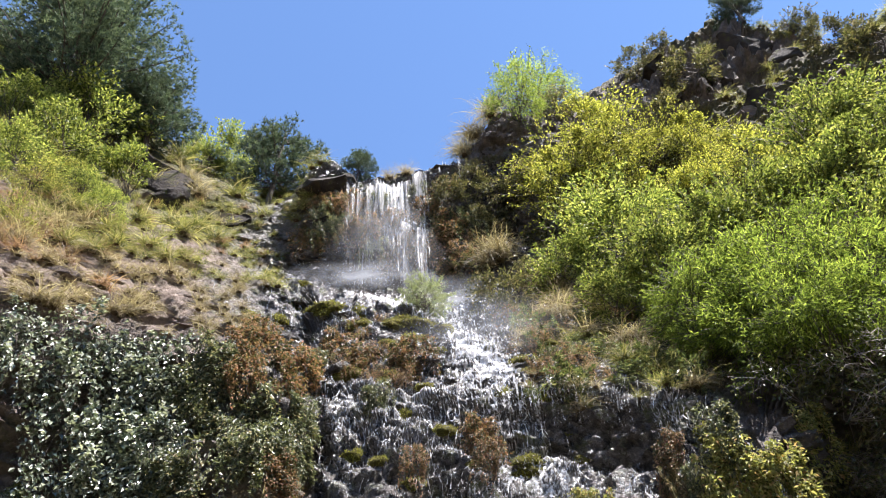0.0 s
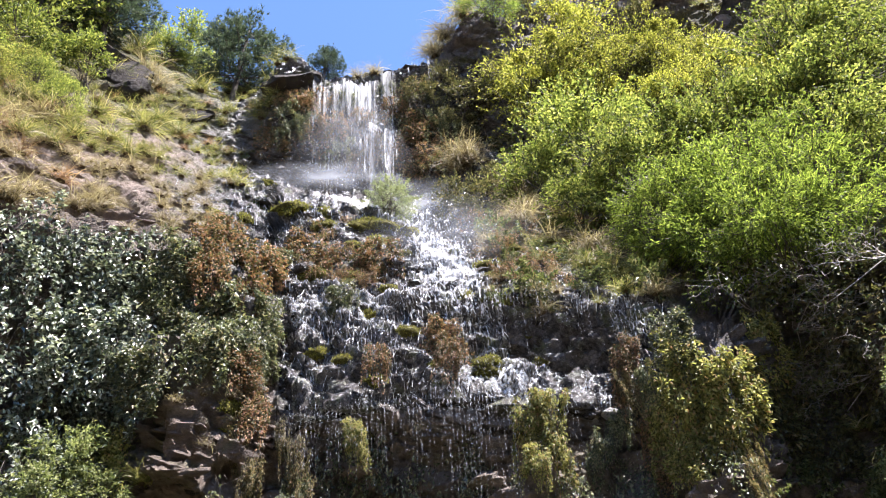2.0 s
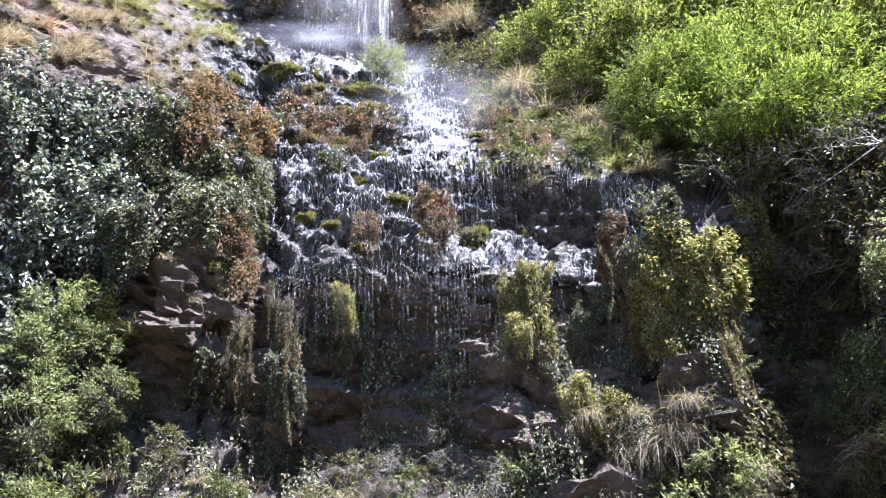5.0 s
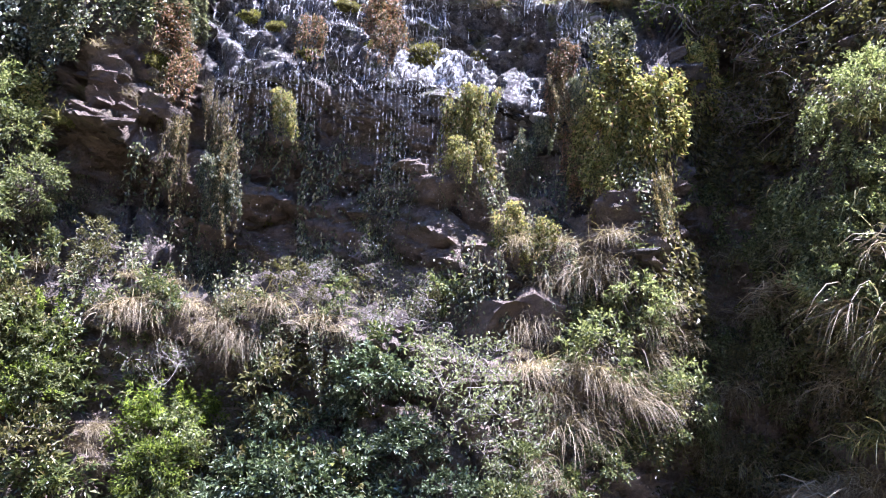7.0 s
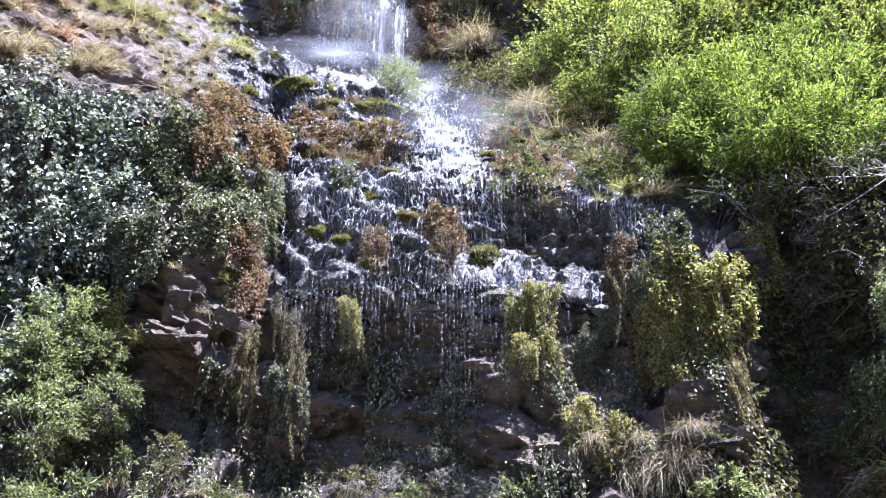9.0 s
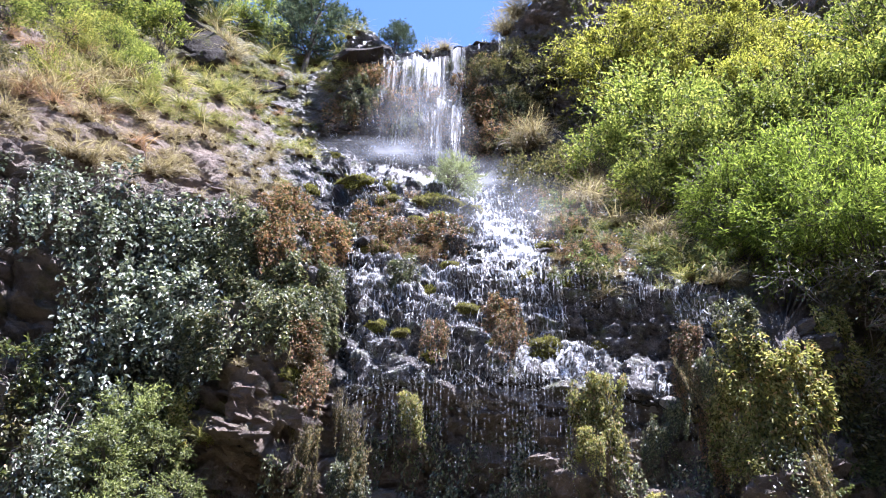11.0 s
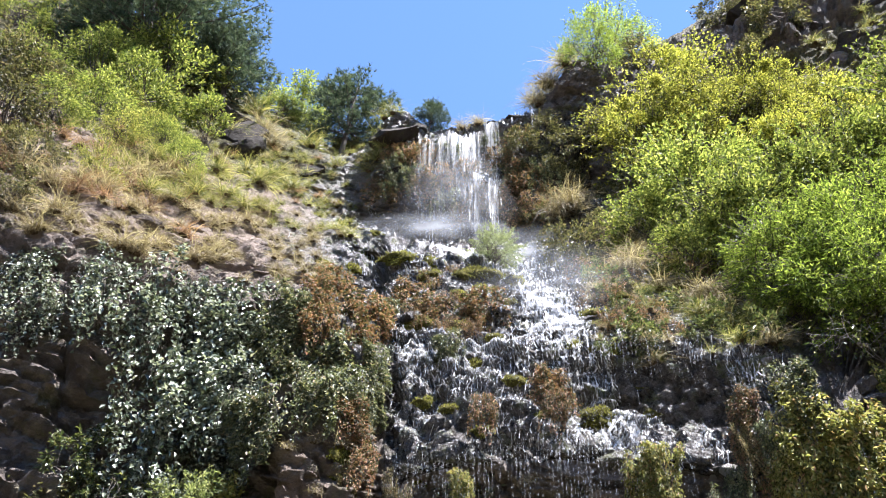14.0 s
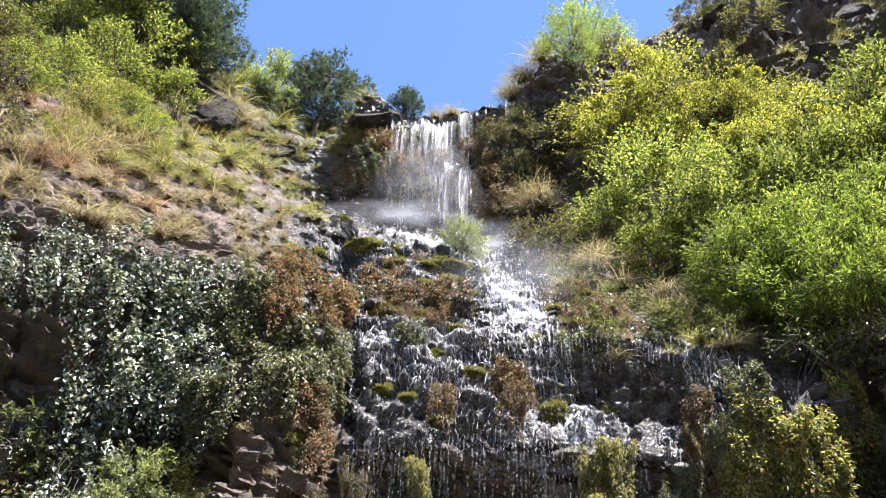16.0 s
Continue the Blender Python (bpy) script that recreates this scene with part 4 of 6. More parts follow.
def pine(name, label, limbs, tufts, needle):
    """A pine with a crown about a metre in radius and two metres and a half high, rooted at its origin."""
    ob = thing(name, label, "tree")
    top = 2.35
    v, f = tubes([bend((0, 0, -0.15), (0, 0, top), (0.03, 0.02, 0), 9)], [0.075], 8)
    part("trunk", mesh_of("trunk", v, f, BARK, True), ob, "straight dark brown trunk")
    paths, radii, spots, outs = [], [], [], []
    for k in range(limbs):
        z = 0.45 + (top - 0.5) * (k + rng.random()) / limbs
        t = z / top
        reach = rng.uniform(0.7, 1.1) * (1.05 * math.sin(math.pi * min(1, 0.25 + 0.72 * t)) ** 0.8 + 0.06)
        th = k * 2.4 + rng.normal() * 0.4
        d = np.array((math.cos(th), math.sin(th), 0))
        a, b = np.array((0, 0, z)), np.array((0, 0, z + 0.3 * reach * rng.uniform(-0.3, 1.2))) + d * reach
        line = bend(a, b, (0, 0, -0.08), 6)
        paths.append(line)
        radii.append(0.018)
        m = int(tufts / limbs * (0.4 + reach))
        tt = rng.uniform(0.3, 1.05, m)
        p = np.stack([np.interp(tt, np.linspace(0, 1, 6), line[:, q]) for q in range(3)], 1)
        side = np.cross(d, (0, 0, 1))
        p = p + side * rng.normal(size=(m, 1)) * 0.12 + np.array((0, 0, 1)) * rng.normal(size=(m, 1)) * 0.06
        spots.append(p)
        outs.append(unit(d * 0.8 + side * rng.normal(size=(m, 1)) * 0.5 + np.array((0, 0, 0.5)) + rng.normal(size=(m, 3)) * 0.3))
    v, f = tubes(paths, radii, 4)
    part("limb", mesh_of("limb", v, f, BARK, True), ob, kind="stuff")
    p, o = np.concatenate(spots), np.concatenate(outs)
    per = 10
    p2, o2 = np.repeat(p, per, 0), np.repeat(o, per, 0)
    o2 = unit(o2 + rng.normal(size=o2.shape) * 0.55)
    n = len(p2)
    part("crown", needle_mesh("crown", p2, o2, needle * rng.uniform(0.6, 1.2, n), needle * 0.065, NEEDLE), ob, "tufted dark blue-green needles", "stuff")
    return ob


def plain_mat(name, a, b, scale, rough):
    m, nt, p = nodes_of(name)
    n = noise_at(nt, scale, 6, 0.7)
    nt.links.new(ramp(nt, n, [(0.3, a), (0.7, b)]), p.inputs["Base Color"])
    nt.links.new(bump(nt, n, 0.9, 0.05), p.inputs["Normal"])
    p.inputs["Roughness"].default_value = rough
    p.inputs["Specular IOR Level"].default_value = 0.1
    return m


LEAF_MOSS_BODY = plain_mat("moss_body", (0.035, 0.033, 0.01), (0.12, 0.105, 0.025), 9, 0.95)
GRASS_ROOT = plain_mat("grass_root", (0.05, 0.035, 0.02), (0.16, 0.12, 0.07), 14, 0.95)

# the bushes of the bank on the right of the falls
protos = [bush("yellow_bush", "sunlit yellow-green leafy bush on the steep bank", LEAF_YELLOW, 7600, 0.054, 0.55, clumps=24, shoots=60, reach=(0.12, 0.36)) for _ in range(2)]
plant(protos, [upright(b, u, s, drop=0.75) for b, u, s in [(10.3, 47.5, 1.22), (14.7, 48.7, 1.47), (18.8, 46.2, 1.38), (11.2, 45.5, 1.29), (22.9, 44.8, 1.11), (16.6, 44.3, 1.14), (27.2, 42.6, 1.14), (30.8, 40.3, 1.1), (21.4, 46.8, 0.95), (22.5, 42.4, 1.04), (27.0, 44.9, 0.78), (14.3, 46.2, 1.04)]], "yellow-green bushes on the bank")
protos = [bush("leafy_bush", "tall fresh-green bush with loose leafy shoots", LEAF_FRESH, 5400, 0.066, 0.55, shoots=110, clumps=18, reach=(0.12, 0.36)) for _ in range(2)]
plant(protos, [upright(b, u, s, drop=0.75) for b, u, s in [(13.8, 41.6, 1.36), (16.9, 38.8, 1.08), (10.5, 39.6, 0.9), (21.7, 39.6, 1.15), (26.3, 39.1, 1.26), (34.0, 42.3, 1.44), (35.9, 39.8, 1.14), (37.6, 43.2, 1.04), (33.2, 43.3, 1.19), (13.5, 37.5, 0.75), (32.3, 38.9, 1.15), (34.0, 35.9, 0.93)]], "fresh-green bushes on the bank")
protos = [bush("feathery_bush", "bright green feathery fine-leaved bush over dark stems", LEAF_FEATHER, 5000, 0.08, 0.26, (1, 1, 0.8), 26, 90, reach=(0.14, 0.36), stems=7, lift=1.35, thick=0.02) for _ in range(2)]
plant(protos, [upright(b, u, s, drop=1.1) for b, u, s in [(22.1, 36.1, 0.91), (26.3, 35.3, 1.04), (30.1, 34.2, 0.96), (18.4, 35.7, 0.73), (23.3, 33.7, 0.82), (27.3, 32.1, 0.86), (31.3, 31.9, 0.78), (19.5, 33.1, 0.61), (24.4, 30.3, 0.71), (28.6, 29.0, 0.77), (23.9, 37.0, 0.75), (28.8, 36.7, 0.86)]], "feathery bushes on the bank")
# those set among the yellow bushes are added as dark, shadow-like gaps
protos = [bush("olive_shrub", "dull olive-green shrub clinging to the rock", LEAF_OLIVE, 2300, 0.11, 0.45, clumps=30, shoots=30) for _ in range(2)]
plant(protos, [upright(b, u, s, drop=0.75) for b, u, s in [(1.5, 47.6, 0.48), (-0.7, 46.2, 0.62), (3.3, 45.9, 0.73), (1.8, 44.0, 0.45), (2.7, 38.9, 0.6), (6.1, 39.6, 0.5), (11.5, 51.1, 0.66), (7.0, 46.5, 0.6), (0.4, 41.1, 0.48), (20.4, 44.8, 0.8), (16.3, 47.0, 0.7), (24.5, 41.3, 0.67), (30.7, 42.4, 0.79), (33.6, 13.0, 0.35), (35.1, 12.4, 0.34), (30.2, 5.4, 0.38), (26.7, 5.4, 0.35), (34.9, 8.5, 0.33), (-47.0, 41.7, 0.76), (-44.4, 39.6, 0.5), (-44.6, 36.7, 0.42), (-45.3, 43.5, 0.64), (-49.1, 43.9, 0.85)]], "olive shrubs on the rock")
protos = [bush("crag_shrub", "sparse olive shrub on the dark crag", LEAF_OLIVE, 2200, 0.12, 0.45, clumps=18, shoots=16)]
plant(protos, [upright(b, u, s * 0.8, drop=0.75) for b, u, s in [(20.4, 51.9, 0.85), (25.3, 50.6, 1.13), (22.5, 48.9, 0.8), (23.2, 51.8, 0.69), (36.0, 49.9, 0.8), (38.1, 48.3, 0.86), (40.9, 46.7, 0.98), (35.0, 50.8, 0.66)]], "shrubs on the crag")
protos = [bush("green_bush", "fresh green rounded bush on the hillside", LEAF_FRESH, 4200, 0.08, 0.45, clumps=32) for _ in range(2)]
plant(protos, [upright(b, u, s * 1.2, drop=0.75) for b, u, s in [(-40.7, 43.9, 0.7), (-37.3, 45.8, 0.71), (-35.0, 42.9, 0.52), (-38.1, 45.3, 1.04), (-36.3, 47.8, 1.3), (-24.8, 48.3, 1.16), (-25.6, 47.2, 0.6), (-33.2, 42.4, 0.4), (-32.1, 49.1, 0.72), (-40.6, 47.1, 0.89), (-43.0, 46.2, 0.95), (-22.5, 47.0, 0.64), (-47.6, 44.2, 0.77), (-43.8, 42.5, 0.57), (-47.5, 48.5, 0.8), (-50.0, 47.0, 0.8)]], "green bushes on the left hillside")
protos = [bush("broom_bush", "yellow-green fine-leaved bush on the grassy bank", LEAF_BROOM, 3600, 0.075, 0.4, clumps=20, shoots=70, reach=(0.12, 0.34)) for _ in range(2)]
plant(protos, [upright(b, u, s * 0.66, drop=0.75) for b, u, s in [(-39.1, 42.7, 0.9), (-41.9, 44.8, 0.93), (-36.3, 43.7, 0.75), (-36.8, 42.2, 0.59), (-39.5, 40.1, 0.66), (-35.2, 45.6, 0.88), (-39.4, 44.1, 0.97)]], "yellow bushes on the grassy bank")
protos = [bush("pale_bush", "small pale grey-green bush beside the plunge pool", LEAF_PALE, 3500, 0.10, 0.35)]
plant(protos, [upright(b, u, s, drop=0.75) for b, u, s in [(-4.0, 39.1, 0.46)]])
protos = [bush("lime_tree", "airy lime-green young tree on the cliff edge", LEAF_FEATHER, 5200, 0.06, 0.4, (1.05, 1.05, 1.0), 40, 90)]
plant(protos, [upright(b, u, s * 1.25, drop=0.8) for b, u, s in [(9.0, 53.0, 1.01), (6.8, 52.3, 0.67), (11.6, 52.8, 0.7)]], "young trees on the cliff edge")
# pines on the skyline
protos = [pine("pine_tree", "tall dark blue-green pine on the hilltop", 120, 13000, 0.062)]
plant(protos, [upright(b, u, s * 1.02, drop=1.35) for b, u, s in [(-38.6, 52.2, 2.95)]], "pines on the skyline")
protos = [pine("pine_tree", "small round-crowned blue-green pine on the skyline", 60, 2000, 0.13)]
plant(protos, [upright(b, u, s * 1.15, drop=1.4, sink=0.02) for b, u, s in [(-31.3, 49.5, 1.18), (-19.0, 49.1, 1.18), (-11.0, 49.0, 0.42), (31.5, 53.2, 0.77)]], "pines on the skyline")
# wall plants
# ivy whose pale leaves are painted sun glints
protos = [creeper("ivy", "glossy dark-leaved ivy on the shaded wall, sun glints painted as pale leaves", LEAF_GLINT, 420, 0.135, 0.6, 0.8, 1.4, 9, 6) for _ in range(3)]
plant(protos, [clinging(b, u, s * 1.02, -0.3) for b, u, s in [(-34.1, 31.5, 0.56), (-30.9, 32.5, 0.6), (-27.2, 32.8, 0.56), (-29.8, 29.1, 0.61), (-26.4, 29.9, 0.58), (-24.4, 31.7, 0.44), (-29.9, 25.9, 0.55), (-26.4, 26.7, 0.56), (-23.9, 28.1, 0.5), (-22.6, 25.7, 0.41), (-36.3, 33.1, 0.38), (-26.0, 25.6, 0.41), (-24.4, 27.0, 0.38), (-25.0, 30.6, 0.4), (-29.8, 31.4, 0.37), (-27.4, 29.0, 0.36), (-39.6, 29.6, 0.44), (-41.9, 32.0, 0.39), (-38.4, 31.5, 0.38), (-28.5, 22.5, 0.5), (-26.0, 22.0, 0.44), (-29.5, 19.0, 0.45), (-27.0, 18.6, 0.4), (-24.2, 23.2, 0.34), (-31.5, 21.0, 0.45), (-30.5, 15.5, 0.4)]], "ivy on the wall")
protos = [creeper("rusty_fern", "rust-orange hanging ferns on wet rock", LEAF_ORANGE, 1500, 0.14, 0.5, 0.6, 1.0, 12) for _ in range(3)]
plant(protos, [draped(b, u, s * 1.15, -0.15, 1.0, 0.8) for b, u, s in [(-18.3, 34.6, 0.39), (-15.0, 34.1, 0.37), (-16.2, 32.5, 0.38), (-19.0, 33.0, 0.26), (-9.4, 34.7, 0.36), (-11.9, 35.4, 0.33), (-4.9, 34.6, 0.35), (-5.6, 33.9, 0.28), (-1.0, 43.6, 0.53), (-13.5, 45.2, 0.38), (14.2, 26.2, 0.2), (-0.2, 29.0, 0.26), (0.4, 27.8, 0.18), (3.6, 36.9, 0.31), (-15.5, 26.7, 0.28), (-14.0, 23.8, 0.2), (0.2, 28.6, 0.23), (14.2, 26.5, 0.18), (14.1, 23.8, 0.17), (14.9, 21.3, 0.18), (15.6, 19.3, 0.17), (-5.2, 27.0, 0.18), (-0.7, 29.4, 0.19), (-19.5, 34.6, 0.31), (-18.4, 35.8, 0.31), (-20.8, 4.5, 0.22), (-20.0, 3.1, 0.2), (-21.1, 1.7, 0.2)]], "rusty ferns on the falls")
protos = [creeper("hanging_fern", "green and straw hanging ferns on wet rock", LEAF_HANG, 1500, 0.16, 0.42, 0.65, 1.1, 16) for _ in range(3)]
plant(protos, [draped(b, u, s * 1.15, -0.12, 1.0, 0.8) for b, u, s in [(-20.1, 31.8, 0.38), (-17.8, 30.9, 0.36), (-15.5, 30.6, 0.3), (-21.8, 33.9, 0.32), (-19.2, 28.9, 0.29), (-22.1, 30.8, 0.29), (-16.9, 34.0, 0.24), (-13.2, 34.2, 0.29), (-7.5, 32.3, 0.24), (-11.1, 18.1, 0.22), (-10.2, 16.6, 0.17), (16.1, 24.7, 0.17), (10.9, 20.9, 0.15), (12.9, 22.3, 0.15), (17.8, 27.2, 0.28), (-20.5, 29.0, 0.36), (-18.0, 28.0, 0.32), (-16.0, 28.6, 0.3), (-21.5, 26.6, 0.34), (-14.8, 28.4, 0.24), (-15.6, 31.8, 0.26)]], "hanging ferns on the falls")
protos = [creeper("golden_fern", "sunlit yellow-green ferns hanging over the rock edge", LEAF_GOLD, 1700, 0.155, 0.45, 0.75, 1.6, 20) for _ in range(3)]
plant(protos, [draped(b, u, s * 1.25, -0.55, 1.0, 0.7) for b, u, s in [(6.4, 23.2, 0.22), (7.1, 21.6, 0.23), (7.9, 23.5, 0.18), (6.8, 20.0, 0.15), (17.6, 24.6, 0.28), (19.6, 23.8, 0.3), (18.4, 22.4, 0.3), (20.1, 22.2, 0.27), (17.0, 21.9, 0.24), (18.8, 20.5, 0.27), (17.3, 18.7, 0.21), (-24.1, 20.4, 0.26), (-7.0, 22.8, 0.13), (-6.7, 22.5, 0.12), (22.8, 25.9, 0.28), (10.4, 14.7, 0.17), (12.5, 13.9, 0.17)]], "golden ferns on the falls")
protos = [creeper("straw_fern", "straw and rust ferns trailing down below the lip", LEAF_STRAW, 1100, 0.13, 0.45, 0.6, 1.6, 16, 6) for _ in range(3)]
plant(protos, [draped(b, u, s, -0.2, 1.0, 0.8) @ Matrix.Diagonal((0.6, 1, 1.15, 1)) for b, u, s in [(-14.0, 22.4, 0.26), (-13.8, 20.2, 0.24), (-13.6, 18.2, 0.2), (-10.9, 21.0, 0.26), (-10.5, 18.6, 0.26), (-10.2, 16.6, 0.2), (-12.2, 22.6, 0.18), (14.2, 24.6, 0.24), (14.8, 22.4, 0.24), (15.6, 20.0, 0.22), (20.4, 18.6, 0.22), (19.6, 16.8, 0.18)]], "straw ferns below the lip")
protos = [moss_cushion("moss_cushion", "bright yellow-green moss cushion on wet rock") for _ in range(3)]
plant(protos, [clinging(b, u, s * 0.66, 0.16, 1.5) for b, u, s in [(-12.6, 38.3, 0.31), (-9.6, 38.2, 0.24), (-5.6, 37.4, 0.3), (-14.7, 39.8, 0.18), (-19.3, 37.4, 0.16), (-16.4, 37.1, 0.22), (-7.5, 34.9, 0.22), (2.2, 32.1, 0.18), (5.4, 31.6, 0.18), (-5.5, 30.8, 0.2), (3.7, 26.6, 0.18), (-4.8, 36.2, 0.22), (17.0, 26.8, 0.18), (3.8, 39.6, 0.29), (10.5, 33.6, 0.26), (7.0, 35.3, 0.27), (-15.3, 24.4, 0.18), (-14.3, 25.1, 0.14), (-14.3, 22.6, 0.12), (-13.0, 29.1, 0.11), (-5.7, 31.1, 0.18), (-10.1, 28.3, 0.16), (3.3, 26.7, 0.15), (17.3, 27.1, 0.15), (26.1, 9.5, 0.09), (2.1, 32.0, 0.16), (5.6, 31.2, 0.16), (-5.2, 26.2, 0.15), (-10.2, 22.8, 0.09)]], "moss cushions on the rock")
protos = [creeper("face_fern", "brown and green ferns on the rock behind the falls", LEAF_ORANGE, 900, 0.13, 0.45, 0.35, 1.0, 10) for _ in range(2)] + [creeper("face_fern", "dull green ferns on the rock behind the falls", LEAF_HANG, 800, 0.14, 0.45, 0.35, 1.0, 10)]
plant(protos, [clinging(b, u, s, -0.12, 1.0, 0.8) for b, u, s in [(-1.5, 43.0, 0.45), (-0.4, 42.0, 0.45), (0.4, 44.0, 0.5), (-1.2, 41.0, 0.4), (1.2, 42.4, 0.45), (-14.0, 44.6, 0.45), (-14.8, 43.0, 0.45), (-13.0, 42.6, 0.4), (-12.4, 44.2, 0.4), (-10.8, 45.4, 0.5), (-9.4, 44.2, 0.5), (-8.0, 45.8, 0.4), (-10.6, 43.0, 0.45), (-6.4, 44.6, 0.4), (-8.6, 42.4, 0.4), (-5.0, 42.6, 0.45), (-3.0, 45.4, 0.5), (-2.0, 44.0, 0.55), (-2.4, 42.4, 0.45), (-12.8, 45.4, 0.5), (-13.4, 43.6, 0.4), (-6.8, 41.6, 0.35), (-1.0, 46.8, 0.45), (-4.4, 46.6, 0.3)]], "ferns behind the falls")
# the foot of the cliff
protos = [bush("glossy_shrub", "dark glossy-leaved shrub at the cliff foot", LEAF_SHADE, 2100, 0.135, 0.5, (1.1, 0.8, 0.8), 24, 40, stems=4) for _ in range(2)]
plant(protos, [upright(b, u, s * 1.2, drop=0.75) for b, u, s in [(-3.7, -3.5, 0.4), (-0.0, -1.5, 0.32), (-6.8, -2.5, 0.32), (1.7, -4.5, 0.36), (-1.3, -6.1, 0.41), (3.8, 0.1, 0.28), (-6.1, -6.5, 0.37), (-9.8, -4.8, 0.32), (4.9, -6.3, 0.34), (-4.8, 1.3, 0.27), (1.6, 4.4, 0.32), (-1.4, 2.3, 0.25), (6.3, -2.9, 0.22)]], "glossy shrubs at the cliff foot")
protos = [bush("low_shrub", "low green weedy shrub on the rock ledge", LEAF_WEED, 1100, 0.17, 0.42, (1.1, 0.8, 0.8), 20, 24, stems=4) for _ in range(2)]
plant(protos, [upright(b, u, s * 1.15, drop=0.75) for b, u, s in [(-12.4, -3.4, 0.27), (-13.2, -2.7, 0.3), (-10.8, -2.2, 0.27), (-20.6, 5.2, 0.3), (-18.8, 3.6, 0.25), (-20.6, 2.0, 0.3), (-13.9, 8.8, 0.22), (16.7, 2.1, 0.3), (19.4, 1.8, 0.31), (14.0, 0.1, 0.23), (15.5, 8.8, 0.22), (22.0, 6.5, 0.25), (18.6, 4.5, 0.25), (14.6, 10.7, 0.17), (10.1, 14.2, 0.15), (-3.6, 6.1, 0.24), (-19.0, -3.5, 0.32), (-19.6, -6.8, 0.31), (8.0, -6.9, 0.21), (11.5, -1.0, 0.24), (13.5, -2.6, 0.24), (10.0, -3.6, 0.24), (16.0, -1.0, 0.22), (17.6, 0.4, 0.22), (12.4, -5.6, 0.24)]], "low shrubs on the ledges")
protos = [bush("leafy_shrub", "pale green leafy shrub growing out of the wall foot", LEAF_SHRUB, 1900, 0.12, 0.45, (1.1, 0.9, 0.9), 22, 40, stems=4) for _ in range(2)]
plant(protos, [upright(b, u, s * 1.1, drop=0.75, push=0.85) for b, u, s in [(-26.2, 19.2, 0.34), (-27.6, 17.0, 0.32), (-24.2, 17.6, 0.26), (-26.2, 12.3, 0.34), (-25.7, 7.9, 0.32), (-24.1, 6.6, 0.22), (-28.0, 15.6, 0.31), (-23.5, 14.6, 0.28), (-12.7, -0.8, 0.3), (-21.7, 5.6, 0.26), (-20.7, 2.4, 0.22), (35.4, 22.0, 0.3), (33.9, 13.6, 0.29), (35.8, 17.2, 0.26), (31.1, 12.7, 0.3), (33.5, 10.3, 0.34), (29.6, 14.7, 0.24), (35.1, 13.4, 0.3)]], "leafy shrubs beside the wall")
protos = [bush("young_shrub", "vivid green young shrub at the wall foot", LEAF_FEATHER, 2400, 0.11, 0.4, (1.1, 0.9, 0.9), 22, 40, stems=4)]
plant(protos, [upright(b, u, s * 1.1, drop=0.7, push=0.5) for b, u, s in [(-12.9, 0.1, 0.4), (-13.2, -2.8, 0.32), (-21.0, 6.6, 0.33), (-20.5, 4.5, 0.27), (-10.7, 1.2, 0.22), (-21.4, 2.4, 0.28)]], "young shrubs at the wall foot")
protos = [bare_shrub("bare_shrub", "tangled grey twigs with small pale leaves", LEAF_PALE) for _ in range(2)]
plant(protos, [upright(b, u, s * 1.7, push=0.3, sink=0.0) for b, u, s in [(8.9, 1.9, 0.3), (6.4, 3.4, 0.26), (10.5, 0.0, 0.25), (8.0, 4.2, 0.26), (10.9, -1.9, 0.2)]], "pale bare shrubs on the ledges")
protos = [bare_shrub("twig_tangle", "dark brown bare twigs with few green leaves", LEAF_WEED, 2) for _ in range(2)]
plant(protos, [upright(b, u, s * 1.6, push=0.3, sink=0.0) for b, u, s in [(0.1, 10.2, 0.24), (-15.5, 3.8, 0.22), (1.5, 7.1, 0.24), (-3.5, 10.5, 0.2), (-8.0, 11.5, 0.18), (3.8, 10.2, 0.2), (-1.0, 12.0, 0.2), (-12.0, 5.0, 0.2), (5.0, 8.0, 0.22), (23.0, 27.0, 0.4), (26.0, 26.0, 0.4), (29.0, 27.5, 0.42), (32.0, 26.0, 0.4), (34.5, 28.0, 0.42), (28.0, 23.0, 0.36), (31.5, 22.0, 0.36), (25.0, 22.0, 0.32)]], "twig tangles on the ledges")
# grasses
protos = [tuft("dry_grass_tuft", "straw-coloured drooping grass tuft on the slope", GRASS_DRY, 220, 1.8, 0.6, width=0.03) for _ in range(3)]
plant(protos, [upright(b, u, s * 1.45, sink=0.02, push=0.08) for b, u, s in [(7.2, 38.5, 0.38), (8.5, 37.3, 0.32), (7.6, 36.8, 0.31), (2.6, 41.6, 0.38), (3.6, 41.1, 0.35), (9.8, 34.9, 0.24), (1.0, 50.3, 0.34), (3.0, 51.1, 0.37), (5.1, 51.7, 0.41), (13.2, 33.6, 0.25), (-37.4, 39.2, 0.31), (-35.9, 40.0, 0.31), (-38.2, 38.2, 0.27), (-33.9, 40.5, 0.28), (-34.3, 35.1, 0.21), (-35.6, 35.2, 0.23), (-29.8, 35.7, 0.2), (-43.4, 47.6, 0.56), (-41.6, 47.9, 0.48), (17.0, 29.8, 0.19), (18.3, 29.9, 0.19), (-5.3, 47.7, 0.21), (-7.0, 47.7, 0.21), (-26.8, 45.2, 0.4), (-25.5, 44.6, 0.35), (-28.6, 35.9, 0.22), (-44.4, 38.0, 0.3), (-42.5, 37.5, 0.26), (-43.8, 35.1, 0.24), (-41.7, 34.3, 0.21), (-40.9, 36.1, 0.23), (-40.6, 38.2, 0.25)]], "dry grass tufts")
